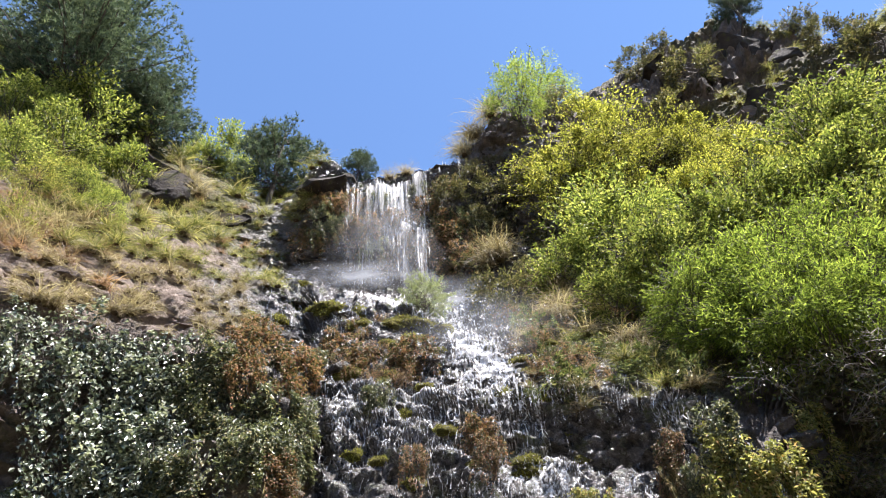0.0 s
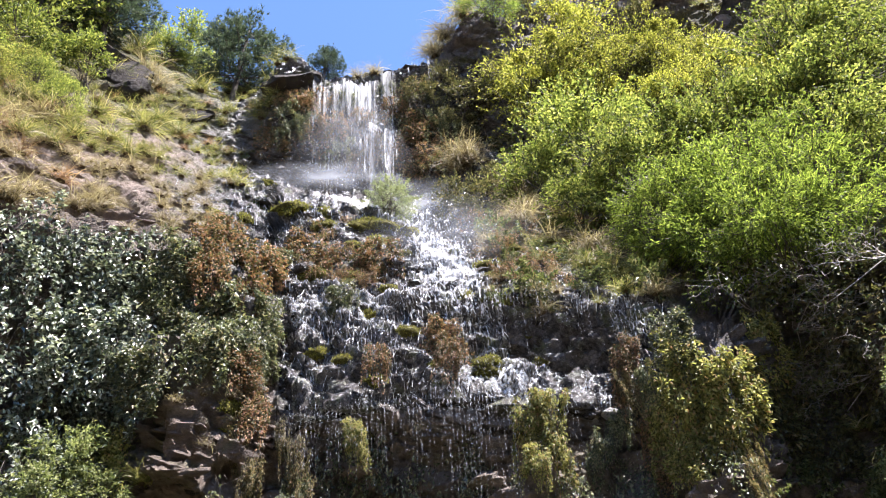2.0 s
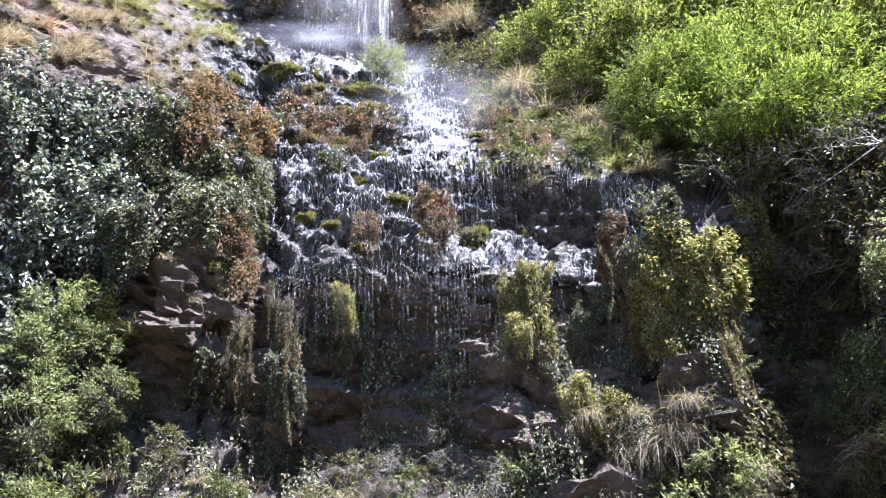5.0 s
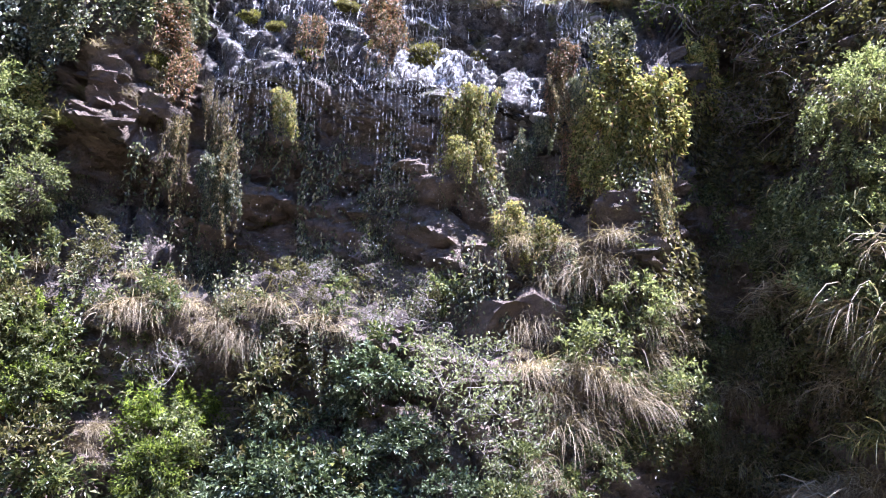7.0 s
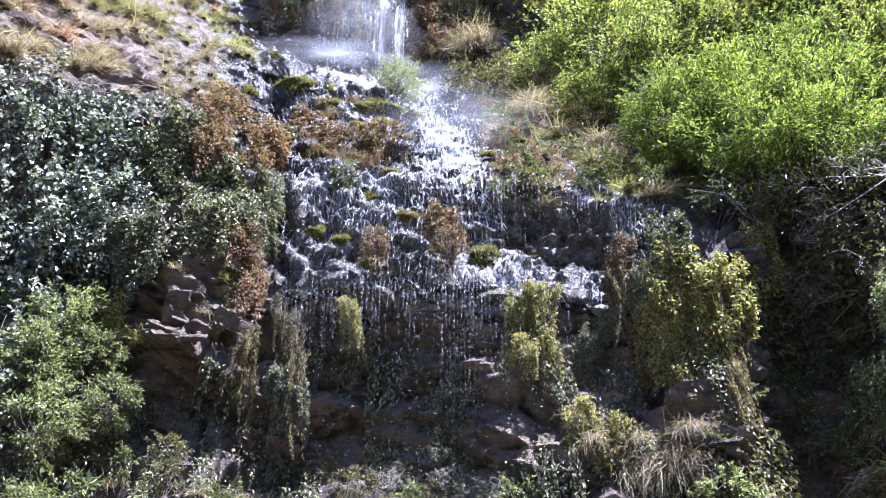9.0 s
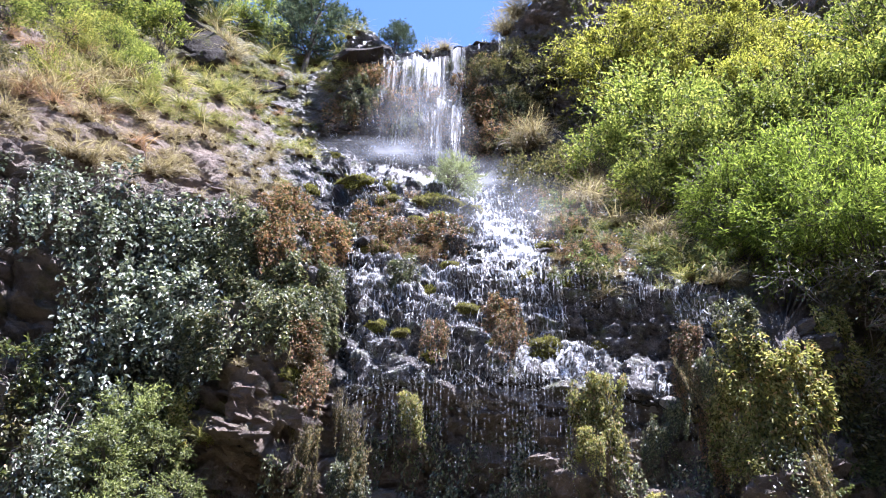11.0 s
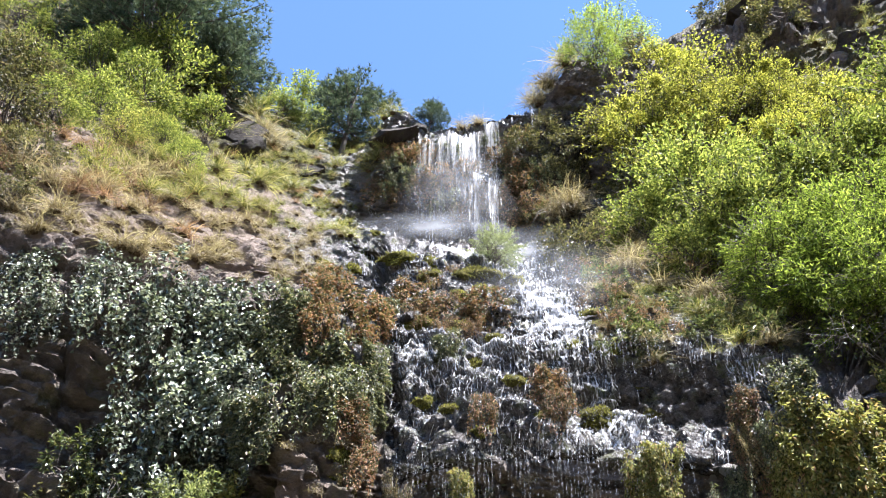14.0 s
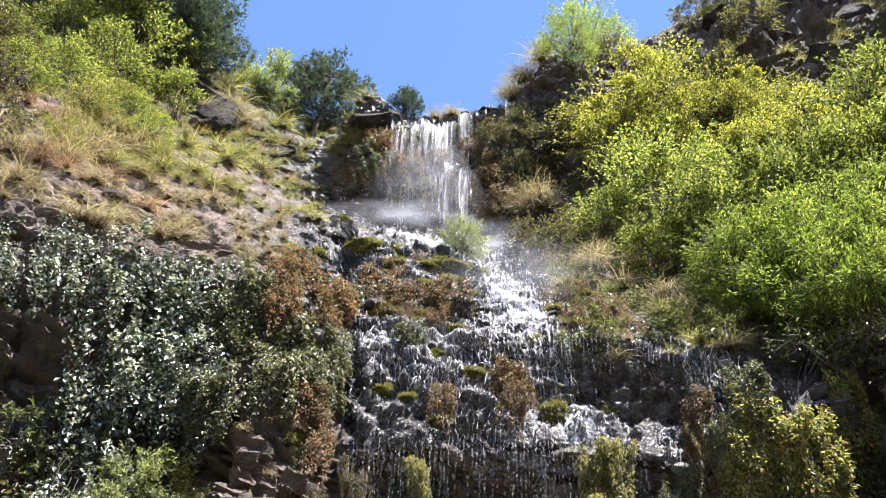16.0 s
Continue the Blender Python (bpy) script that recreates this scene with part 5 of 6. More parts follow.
protos = [tuft("hanging_grass", "long straw-coloured grass hanging off the ledge", GRASS_DRY, 240, 1.8, 0.85, 0.85, 0.026, 0.6) for _ in range(3)]
plant(protos, [clinging(b, u, s * rng.uniform(1.1, 1.8), -0.15, 1.0, 1.0) for b, u, s in [(-9.3, 6.5, 0.18), (-8.2, 6.2, 0.17), (-10.1, 7.2, 0.16), (-14.2, 4.6, 0.15), (-13.0, 6.2, 0.14), (-7.4, 5.8, 0.15), (13.1, 5.2, 0.18), (14.3, 4.8, 0.18), (15.5, 5.2, 0.16), (16.3, 4.1, 0.18), (18.6, 7.6, 0.16), (17.4, 10.3, 0.13), (24.8, 0.1, 0.19), (23.8, 0.8, 0.18), (23.0, 0.1, 0.16), (30.9, -2.8, 0.21), (33.1, -2.3, 0.19), (32.4, -4.1, 0.17), (33.6, 8.6, 0.16), (29.8, 14.9, 0.18), (12.9, -2.6, 0.13), (14.0, -1.8, 0.12), (-21.0, 14.4, 0.17), (-20.1, 15.0, 0.15), (-1.5, 23.0, 0.12), (-16.8, 0.1, 0.13), (-17.3, -1.3, 0.13), (10.5, 15.4, 0.12), (16.3, 7.6, 0.15), (32.8, 5.0, 0.16), (7.5, 38.4, 0.42), (8.4, 37.1, 0.37), (7.5, 36.2, 0.32), (13.2, 33.6, 0.28), (14.1, 32.6, 0.24), (2.6, 41.6, 0.46), (3.5, 40.9, 0.39), (17.3, 30.1, 0.21), (3.0, 51.1, 0.41), (1.4, 50.5, 0.4), (33.0, -1.7, 0.25), (32.0, -2.4, 0.23), (29.9, 16.4, 0.25), (34.4, 9.5, 0.22), (34.9, 6.6, 0.22), (16.8, 6.3, 0.22), (14.8, 5.9, 0.22), (19.1, 8.3, 0.2), (-8.8, 6.6, 0.22), (-7.3, 6.7, 0.19), (-15.4, 7.7, 0.19), (23.7, 1.0, 0.19), (14.0, -0.3, 0.18), (10.6, 7.6, 0.2), (12.6, 8.2, 0.2), (15.4, 11.6, 0.2), (16.6, 12.6, 0.18), (18.4, 11.0, 0.2), (20.2, 9.6, 0.16), (12.0, -1.5, 0.2), (13.5, 1.0, 0.22), (15.0, 2.4, 0.22), (18.0, 3.0, 0.2), (11.4, 5.0, 0.2), (21.6, 3.4, 0.18), (17.6, 13.6, 0.16)]], "hanging grass on the ledges")
protos = [tuft("green_grass_tuft", "yellow-green grass tuft on the slope", GRASS_GREEN, 220, 1.5, 0.45, width=0.032) for _ in range(3)]
plant(protos, [upright(b, u, s * 1.35, sink=0.02, push=0.08) for b, u, s in [(-31.4, 40.0, 0.31), (-28.7, 40.5, 0.3), (-26.2, 41.7, 0.38), (-23.2, 41.8, 0.34), (-32.9, 39.2, 0.27), (-30.1, 41.8, 0.33), (-27.4, 42.3, 0.34), (-24.9, 42.4, 0.38), (-35.2, 41.3, 0.32), (-22.0, 45.1, 0.41), (-17.8, 46.0, 0.34), (-32.2, 40.9, 0.31), (-27.1, 40.0, 0.23), (14.5, 31.8, 0.21), (16.3, 31.8, 0.21), (12.1, 32.6, 0.2), (18.4, 31.4, 0.19), (15.0, 30.5, 0.17), (-18.9, 46.3, 0.31), (-29.7, 44.6, 0.39), (-31.8, 47.2, 0.54), (-28.3, 46.4, 0.54), (11.2, 36.3, 0.24), (-37.4, 40.3, 0.27), (-35.1, 39.1, 0.25), (29.1, 15.3, 0.2), (30.5, 14.2, 0.18), (28.5, 18.7, 0.18), (27.1, 21.4, 0.19), (32.2, 14.8, 0.16), (31.1, 11.2, 0.18), (21.0, 21.8, 0.17), (25.3, 24.0, 0.22), (27.0, 17.0, 0.21), (-13.8, 3.9, 0.14), (-15.3, 4.5, 0.14), (-21.5, 18.6, 0.17), (-22.2, 19.1, 0.18), (-6.4, 22.5, 0.12), (-5.5, 22.2, 0.11), (11.2, 20.5, 0.11), (13.7, 21.3, 0.1), (16.9, 23.5, 0.12), (-7.7, 14.3, 0.13), (22.4, 9.2, 0.15), (8.2, 10.6, 0.12), (1.4, 1.6, 0.13), (-11.4, 1.1, 0.13)]], "green grass tufts")
protos = [tuft("wall_grass", "long straw-coloured grass hanging out from the wall", GRASS_DRY, 110, 1.9, 0.85, 0.9, 0.03, 0.6), tuft("wall_grass", "long green grass hanging out from the wall", GRASS_GREEN, 120, 1.7, 0.8, 0.9, 0.03, 0.6)]
plant(protos, [clinging(b, u, s * 1.5, -0.9, 1.0, 1.0) for b, u, s in [(31.0, 10.2, 0.24), (32.5, 9.6, 0.26), (34.0, 8.6, 0.28), (35.5, 7.0, 0.26), (30.0, 14.0, 0.22), (31.5, 16.0, 0.22), (33.0, 4.0, 0.24), (35.0, 1.0, 0.26), (29.4, 6.0, 0.2), (27.0, 12.5, 0.2), (36.5, 12.0, 0.26), (25.0, -1.0, 0.22), (33.5, -3.0, 0.26), (30.5, -1.0, 0.2), (32.0, 13.0, 0.2), (34.6, 15.0, 0.22), (28.0, 9.0, 0.18), (35.6, 20.0, 0.2), (26.2, 4.0, 0.18)]], "grass hanging out from the wall")
# broken stone on the wet slope and the dirt edge, pieces of the ground
STONE_MESH = {}
for kind, mat in (("wet", ROCK_DARK), ("dry", ROCK_BROWN)):
    STONE_MESH[kind] = [rock_mesh(300 + k, mat, 0.6, 2) for k in range(6)]


def stones(kind, n, b0, b1, u0, u1, lo, hi, slope=0.0, slab=False):
    for _ in range(n):
        b = rng.uniform(b0, b1)
        r, c = spot(b, rng.uniform(u0, u1) + slope * (b - b0))
        size = lo + (hi - lo) * rng.random() ** 2
        ob = new("rock", STONE_MESH[kind][rng.integers(6)])
        ob.parent = ground
        turn = pose(0, 0, 0, rng.uniform(-10, 25), rng.uniform(6, 20), rng.uniform(-20, 20) - b) if slab else pose(0, 0, 0, rng.uniform(-25, 25), rng.uniform(-5, 30), rng.uniform(-60, 60) - b)
        shape = (size * rng.uniform(1.6, 2.8), size * 1.1, size * rng.uniform(0.3, 0.5), 1) if slab else (size * rng.uniform(0.9, 1.6), size, size * rng.uniform(0.5, 0.9), 1)
        ob.matrix_basis = Matrix.Translation(G[r, c] - facing(r, c) * size * (0.62 if slab else 0.4)) @ turn @ Matrix.Diagonal(shape)


stones("wet", 16, -11, 12, 29, 31.5, 0.06, 0.16)
stones("wet", 26, -5, 8, 32, 37.5, 0.08, 0.24)
stones("wet", 46, -23, -10, 37, 41.5, 0.14, 0.42, -0.1, True)
stones("wet", 16, -20, -13, 41, 44, 0.14, 0.36, 0.0, True)
stones("wet", 18, -16.5, -11.5, 40, 46, 0.18, 0.4, 0.0, True)
stones("dry", 20, -38, -17, 35.4, 38.0, 0.2, 0.5, 0.05, True)
stones("dry", 30, -28, -12, 17, 24, 0.10, 0.35)
stones("wet", 30, 6, 30, 5, 18, 0.10, 0.4)
stones("dry", 14, -25, 30, 0, 14, 0.08, 0.3)
stones("dry", 34, 19, 35, -7, 10, 0.12, 0.4)

# undergrowth
fill = np.random.default_rng(5)


def field(n, b0, b1, u0, u1, lo, hi):
    return [(fill.uniform(b0, b1), fill.uniform(u0, u1), fill.uniform(lo, hi)) for _ in range(n)]


protos = [bush("weed", "small leafy green weed rooted in the rock", LEAF_WEED, 230, 0.25, 0.42, (1, 1, 0.9), 9, 5, stems=2) for _ in range(3)]
plant(protos, [upright(b, u, s, drop=0.6) for b, u, s in field(32, -26, 4, -9, 6, 0.16, 0.34) + field(16, -24, 20, 4, 12, 0.10, 0.24) + field(16, 19, 30, 3, 22, 0.12, 0.28)
               + field(30, -40, -22, 4, 24, 0.15, 0.4) + field(30, 4, 20, 31, 37, 0.12, 0.3) + field(10, 20, 30, 0, 26, 0.12, 0.3) + field(14, 30, 38, 0, 26, 0.15, 0.4)], "weeds on the cliff")
protos = [creeper("trailing_vine", "thin trailing vine with dull green leaves", LEAF_HANG, 160, 0.15, 0.45, 0.25, 2.2, 7) for _ in range(2)]
plant(protos, [clinging(b, u, s) for b, u, s in field(18, -14, 8, 7, 13, 0.2, 0.34) + field(34, -16, 20, 12, 23, 0.2, 0.42) + field(24, -34, -14, 8, 26, 0.2, 0.45) + field(20, 24, 38, 4, 18, 0.25, 0.45)], "trailing vines on the wall")
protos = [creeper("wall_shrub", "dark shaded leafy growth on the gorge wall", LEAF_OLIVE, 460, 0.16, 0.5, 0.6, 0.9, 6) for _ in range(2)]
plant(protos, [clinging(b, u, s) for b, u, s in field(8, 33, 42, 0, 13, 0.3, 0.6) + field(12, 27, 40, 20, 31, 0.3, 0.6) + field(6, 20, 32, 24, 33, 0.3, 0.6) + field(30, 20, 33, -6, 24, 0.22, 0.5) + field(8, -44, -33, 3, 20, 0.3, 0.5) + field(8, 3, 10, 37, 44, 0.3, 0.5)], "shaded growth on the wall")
protos = [creeper("wall_vine", "sunlit pale green vine hanging out from the wall", LEAF_SHRUB, 420, 0.15, 0.45, 0.5, 1.2, 9, 6) for _ in range(2)]
plant(protos, [clinging(b, u, s, -0.8) for b, u, s in field(18, 28, 37, 4, 17, 0.2, 0.36) + field(5, 33, 38, 16, 24, 0.2, 0.34) + field(8, 21, 27, -2, 10, 0.16, 0.28)], "vines hanging out from the wall")
protos = [tuft("straw_grass", "small dry straw grass tuft in a crevice", GRASS_DRY, 110, 1.5, 0.7, width=0.026) for _ in range(2)]
plant(protos, [upright(b, u, s, sink=0.02, push=0.05) for b, u, s in field(36, -26, 30, -6, 14, 0.10, 0.24) + field(12, -16, 3, 7, 10, 0.12, 0.22) + field(110, -50, -18, 34.5, 44, 0.12, 0.32) + field(50, -40, -19, 35.4, 39.4, 0.14, 0.32) + field(20, -54, -40, 44, 50, 0.3, 0.5) + field(26, 4, 20, 30, 38, 0.12, 0.3) + field(14, -30, -12, 18, 26, 0.1, 0.22)], "straw grass in crevices")
protos = [tuft("russet_grass", "reddish-brown dead grass tuft on the bank", GRASS_RUST, 150, 1.3, 0.55, width=0.026) for _ in range(2)]
plant(protos, [upright(b, u, s, sink=0.02, push=0.05) for b, u, s in field(34, -48, -31, 36.5, 42.5, 0.2, 0.42) + field(12, -30, -18, 41, 45, 0.16, 0.3) + field(8, -22, -13, 44, 46.5, 0.16, 0.28)], "russet grass on the bank")
protos = [bush("sapling", "slim fresh-green sapling on the grassy bank", LEAF_FRESH, 1500, 0.11, 0.5, (0.8, 0.8, 1.3), 14, 26, stems=2)]
plant(protos, [upright(-31.9, 43.8, 0.85, drop=0.4)])
protos = [tuft("meadow_grass", "yellow-green grass tuft on the bank", GRASS_GREEN, 150, 1.25, 0.5, width=0.026) for _ in range(2)]
plant(protos, [upright(b, u, s, sink=0.02, push=0.05) for b, u, s in field(210, -50, -17, 39, 46, 0.16, 0.34) + field(60, -54, -14, 44, 50, 0.25, 0.5) + field(30, 8, 22, 30, 36, 0.15, 0.32) + field(30, 20, 45, 44, 52, 0.25, 0.5)], "grass on the bank")
protos = [bush("dark_weed", "dark green weedy shrub in the shade of the cliff", LEAF_OLIVE, 500, 0.16, 0.45, (1.1, 0.9, 0.9), 12, 14, stems=3) for _ in range(2)]
plant(protos, [upright(b, u, s, drop=0.5) for b, u, s in field(10, -28, -18, 5, 13, 0.2, 0.36) + field(5, -10, 8, 8, 12, 0.14, 0.24) + field(10, -26, 0, -6, 4, 0.25, 0.45) + field(20, 21, 33, -6, 14, 0.2, 0.4)], "dark weeds under the cliff")
protos = [bush("wall_leafy_shrub", "light green leafy shrub growing out of the wall", LEAF_SHRUB, 900, 0.14, 0.45, (1.1, 0.9, 0.9), 16, 20, stems=3) for _ in range(2)]
plant(protos, [upright(b, u, s, drop=0.5, push=0.5) for b, u, s in field(20, 29, 40, 2, 14, 0.22, 0.42) + field(8, 14, 22, 2, 13, 0.2, 0.4)], "leafy shrubs on the wall")
protos = [tuft("ledge_grass", "pale straw grass hanging over a ledge", GRASS_DRY, 150, 1.8, 0.8, 0.6, 0.028, 0.6) for _ in range(2)]
plant(protos, [clinging(b, u, s, 0.0, 1.0, 1.0) for b, u, s in field(20, 10, 22, 2, 14, 0.14, 0.3) + field(12, -17, -4, 5.5, 8.5, 0.10, 0.22) + field(26, 21, 38, -4, 14, 0.2, 0.4) + field(10, 28, 38, 12, 26, 0.2, 0.36) + field(6, -20, 0, 5, 10, 0.12, 0.26)], "grass on the ledges")
protos = [moss_cushion("moss_mat", "small olive moss mat on the wet slope", 900) for _ in range(2)]
plant(protos, [clinging(b, u, s, 0.15, 1.3) for b, u, s in field(16, -12, -2, 32.5, 37.5, 0.08, 0.2) + field(6, -10, 14, 26.5, 31, 0.06, 0.13) + field(14, 4, 12, 31, 37, 0.1, 0.2)], "moss mats on the slope")
protos = [creeper("slope_fern", "small rust and straw ferns hanging on the slope", LEAF_ORANGE, 700, 0.12, 0.5, 0.6, 0.8, 8) for _ in range(2)]
plant(protos, [draped(b, u, s, -0.1, 1.0, 0.7) for b, u, s in field(14, -12, -3, 33, 37.5, 0.12, 0.24) + field(22, 4, 14, 32, 37.5, 0.14, 0.28)], "small ferns on the slope")

# ---- water ----


def ribbons(lines, widths):
    """Strips along lines of points, each lying across the slope."""
    vs, fs, o = [], [], 0
    for line, w in zip(lines, widths):
        line = np.asarray(line)
        m = len(line)
        t = unit(np.gradient(line, axis=0))
        side = unit(np.cross(t, (line + (0.001, 0, 0)) - (0, 0, EYE)))
        ww = w * (0.35 + 0.65 * np.sin(np.linspace(0.15, math.pi - 0.15, m)))[:, None] * rng.uniform(0.7, 1.3, (m, 1))
        vs.append(np.stack([line - side * ww, line + side * ww], 1).reshape(-1, 3))
        for j in range(m - 1):
            fs.append((o + 2 * j, o + 2 * j + 1, o + 2 * j + 3, o + 2 * j + 2))
        o += 2 * m
    return np.concatenate(vs), fs


def run_down(bearing, up, length, drift=0.0):
    """A line of water down the rock from a spot, a little proud of it."""
    r, c = spot(bearing, up)
    line, went, last = [], 0.0, None
    cc = float(c)
    while K[r, c] > 7.05 and went < length:
        cc = min(max(cc + drift + rng.normal() * 0.35, 2), cols_n - 3)
        q = int(cc)
        if N0[r, q][2] < 0.1:
            break
        p = G[r, q] + N1[r, q] * 0.03 + rng.normal(size=3) * 0.006
        if last is not None:
            went += np.linalg.norm(p - last)
        line.append(p)
        last = p
        r -= 1
    return line if len(line) > 3 else None


def streams(n, b, u, spread_b, spread_u, length, width, drift=0.0):
    lines, ws = [], []
    for _ in range(int(n * 1.6)):
        l = run_down(b + rng.normal() * spread_b, u + rng.normal() * spread_u, length * rng.uniform(0.4, 1.4), drift * rng.uniform(0.3, 1.7))
        if l:
            lines.append(l)
            ws.append(width * 0.5 * rng.uniform(0.25, 1.5))
    return lines, ws


lines, ws = [], []
for n, b, u, sb, su, length, w, drift in (
        (60, -2.0, 37.6, 0.8, 0.3, 1.6, 0.028, 0.25), (120, 0.3, 35.0, 1.2, 0.9, 1.3, 0.026, 0.3), (70, 2.0, 33.2, 2.0, 0.7, 1.0, 0.018, 0.1),
        (50, -3.0, 31.2, 3.5, 0.8, 0.9, 0.012, -0.1), (60, 8.0, 30.4, 3.5, 0.8, 0.9, 0.012, 0.3), (40, 13.5, 29.0, 2.2, 0.5, 0.7, 0.012, 0.3),
        (50, 1.5, 28.0, 5.5, 0.9, 0.8, 0.009, 0.1), (40, -6.5, 29.5, 2.6, 1.2, 0.7, 0.008, -0.3), (40, 3.5, 26.3, 1.6, 0.4, 0.5, 0.03, 0.2),
        (60, -17.0, 38.3, 2.5, 0.8, 0.8, 0.010, 0.5), (50, -14.0, 36.2, 2.6, 0.9, 0.8, 0.010, 0.5), (30, -11.5, 33.6, 2.0, 0.8, 0.7, 0.010, 0.2),
        (30, -14.5, 41.8, 1.4, 0.8, 0.8, 0.010, 0.2), (26, -9.0, 38.4, 3.0, 0.4, 0.5, 0.018, 0.3), (30, 11.0, 24.2, 1.0, 1.5, 0.7, 0.012, 0.1)):
    a, b2 = streams(n, b, u, sb, su, length, w, drift)
    lines += a
    ws += b2
v, f = ribbons(lines, ws)
tagged(new("cascade", mesh_of("cascade", v, f, WATER_RUN, True)), "white water running down the wet black rock", "water", kind="stuff")


def flowing(name, label, rows, cols, keep, foam, proud, material, across=None):
    """A skin of water over part of the ground, streaked down the slope."""
    at_ = np.ix_(rows, cols)
    g, n = G[at_], N0[at_]
    down = np.concatenate([np.zeros((1, len(cols))), np.cumsum(np.linalg.norm(np.diff(g, axis=0), axis=-1), 0)])
    wide = np.radians(az[cols])[None, :] * 9.5 + 0 * down if across is None else across
    wide = wide + 0.12 * fbm(g * 1.2, 3, 91)
    i = np.arange(len(rows) * len(cols)).reshape(len(rows), len(cols))
    q = np.stack([i[:-1, :-1], i[:-1, 1:], i[1:, 1:], i[1:, :-1]], -1)[keep[:-1, :-1]].reshape(-1, 4)
    me = mesh_of(name, (g + n * proud[..., None]).reshape(-1, 3), q, material, True)
    fl = me.attributes.new("flow", "FLOAT_VECTOR", "POINT")
    fl.data.foreach_set("vector", np.stack([wide, down, 0 * down], -1).astype(np.float32).ravel())
    fo = me.attributes.new("foam", "FLOAT", "POINT")
    fo.data.foreach_set("value", foam.astype(np.float32).ravel())
    tagged(new(name, me), label, "water", kind="stuff")


# a thin film of broken water over the wet slope, thickest on the edges of the terraces, where its white also paints the
# sky's sheen
rows = np.nonzero((grid_k > 6.9) & (grid_k < 11.4))[0]
cols = np.nonzero((az > -21) & (az < 18.0))[0]
at_ = np.ix_(rows, cols)
kk, bb = K[at_], A[at_]
patchy = fbm(G[at_] * 1.1, 3, 77)
foam = 0.25 + (0.065 - 0.045 * smooth(-1, 3, bb)) * np.exp(-((kk - 7.9) / 0.35) ** 2) + 0.075 * np.exp(-((kk - 9.2) / 0.3) ** 2) + 0.13 * patchy
foam = foam + 0.03 * np.exp(-((bb - 2) / 5) ** 2) - 0.10 * smooth(10, 11, kk) * (bb > -4)
foam = foam - 0.3 * (1 - smooth(-20, -17, bb)) - 0.3 * smooth(15, 17.5, bb) - 0.2 * (1 - smooth(-14, -11, bb)) * (1 - smooth(10.4, 10.8, kk))
flowing("water_film_sheen", "broken film of white water and painted sky sheen over wet black rock", rows, cols, (wet[at_] > 0.35) & (N0[at_][..., 2] > 0.12), foam, 0 * kk + 0.015, WATER_FILM_SHEEN)

# the white chute below the pool
rows = np.nonzero((grid_k > 8.9) & (grid_k < 12.0))[0]
cols = np.nonzero((az > -12) & (az < 8.0))[0]
at_ = np.ix_(rows, cols)
rr, bb, kk = rise[at_], A[at_], K[at_]
centre = np.interp(rr.ravel(), (31.5, 32.5, 34.0, 36.0, 37.3, 38.1, 38.8), (2.6, 2.0, 0.9, -1.2, -2.4, -5.0, -9.0)).reshape(rr.shape)
half = np.interp(rr.ravel(), (31.5, 32.5, 34.0, 36.0, 37.4, 38.2), (5.0, 4.2, 2.2, 1.3, 1.4, 3.2)).reshape(rr.shape) * (1 + 0.35 * fbm(G[at_] * 1.8, 3, 61))
off = np.abs(bb - centre) / half
foam = 0.35 - 0.34 * off ** 1.3 - 0.10 * smooth(33.4, 32.0, rr) + 0.06 * fbm(G[at_] * 2.2, 3, 64)
flowing("white_water", "foaming white water rushing down the chute", rows, cols, (off < 1.1) & (kk < 11.6), foam, 0.03 + 0.05 * np.abs(fbm(G[at_] * 6, 3, 62)), WATER_CHUTE, np.radians(bb - centre) * 9.5 / half * 2.0)


def fall_line(p, drop, out, n=9):
    """A free-falling thread of water."""
    t = np.linspace(0, 1, n)[:, None]
    return p + np.concatenate([out[0] * t ** 0.6, out[1] * t ** 0.6, -drop * t], 1) + rng.normal(size=(n, 3)) * (0.012, 0.012, 0)


lines, ws = [], []
for _ in range(170):
    b = rng.choice((rng.uniform(-11.8, -3.6), rng.normal(-8.8, 1.2), rng.normal(-3.7, 0.25), rng.normal(-6.0, 0.8)))
    top = rng.choice((46.6, 46.0, 44.5, 43.0)) - abs(rng.normal()) * 0.8
    r, c = spot(b, top)
    p = G[r, c] + N1[r, c] * 0.05
    a = math.radians(b)
    lines.append(fall_line(p, rng.uniform(0.3, 3.0), (-math.sin(a) * rng.uniform(0.1, 0.55), -math.cos(a) * rng.uniform(0.1, 0.55))))
    ws.append(0.0012 + 0.004 * rng.random() ** 2)
for _ in range(30):
    b = rng.uniform(-1.8, 0.6)
    r, c = spot(b, 48.6 + (b + 1.8) * 0.5)
    lines.append(fall_line(G[r, c] + N1[r, c] * 0.05, rng.uniform(0.3, 1.0), (0, -0.15)))
    ws.append(rng.uniform(0.006, 0.018))
v, f = ribbons(lines, ws)
falls = tagged(new("waterfall"), "thin white veil of water falling over the crest", "waterfall")
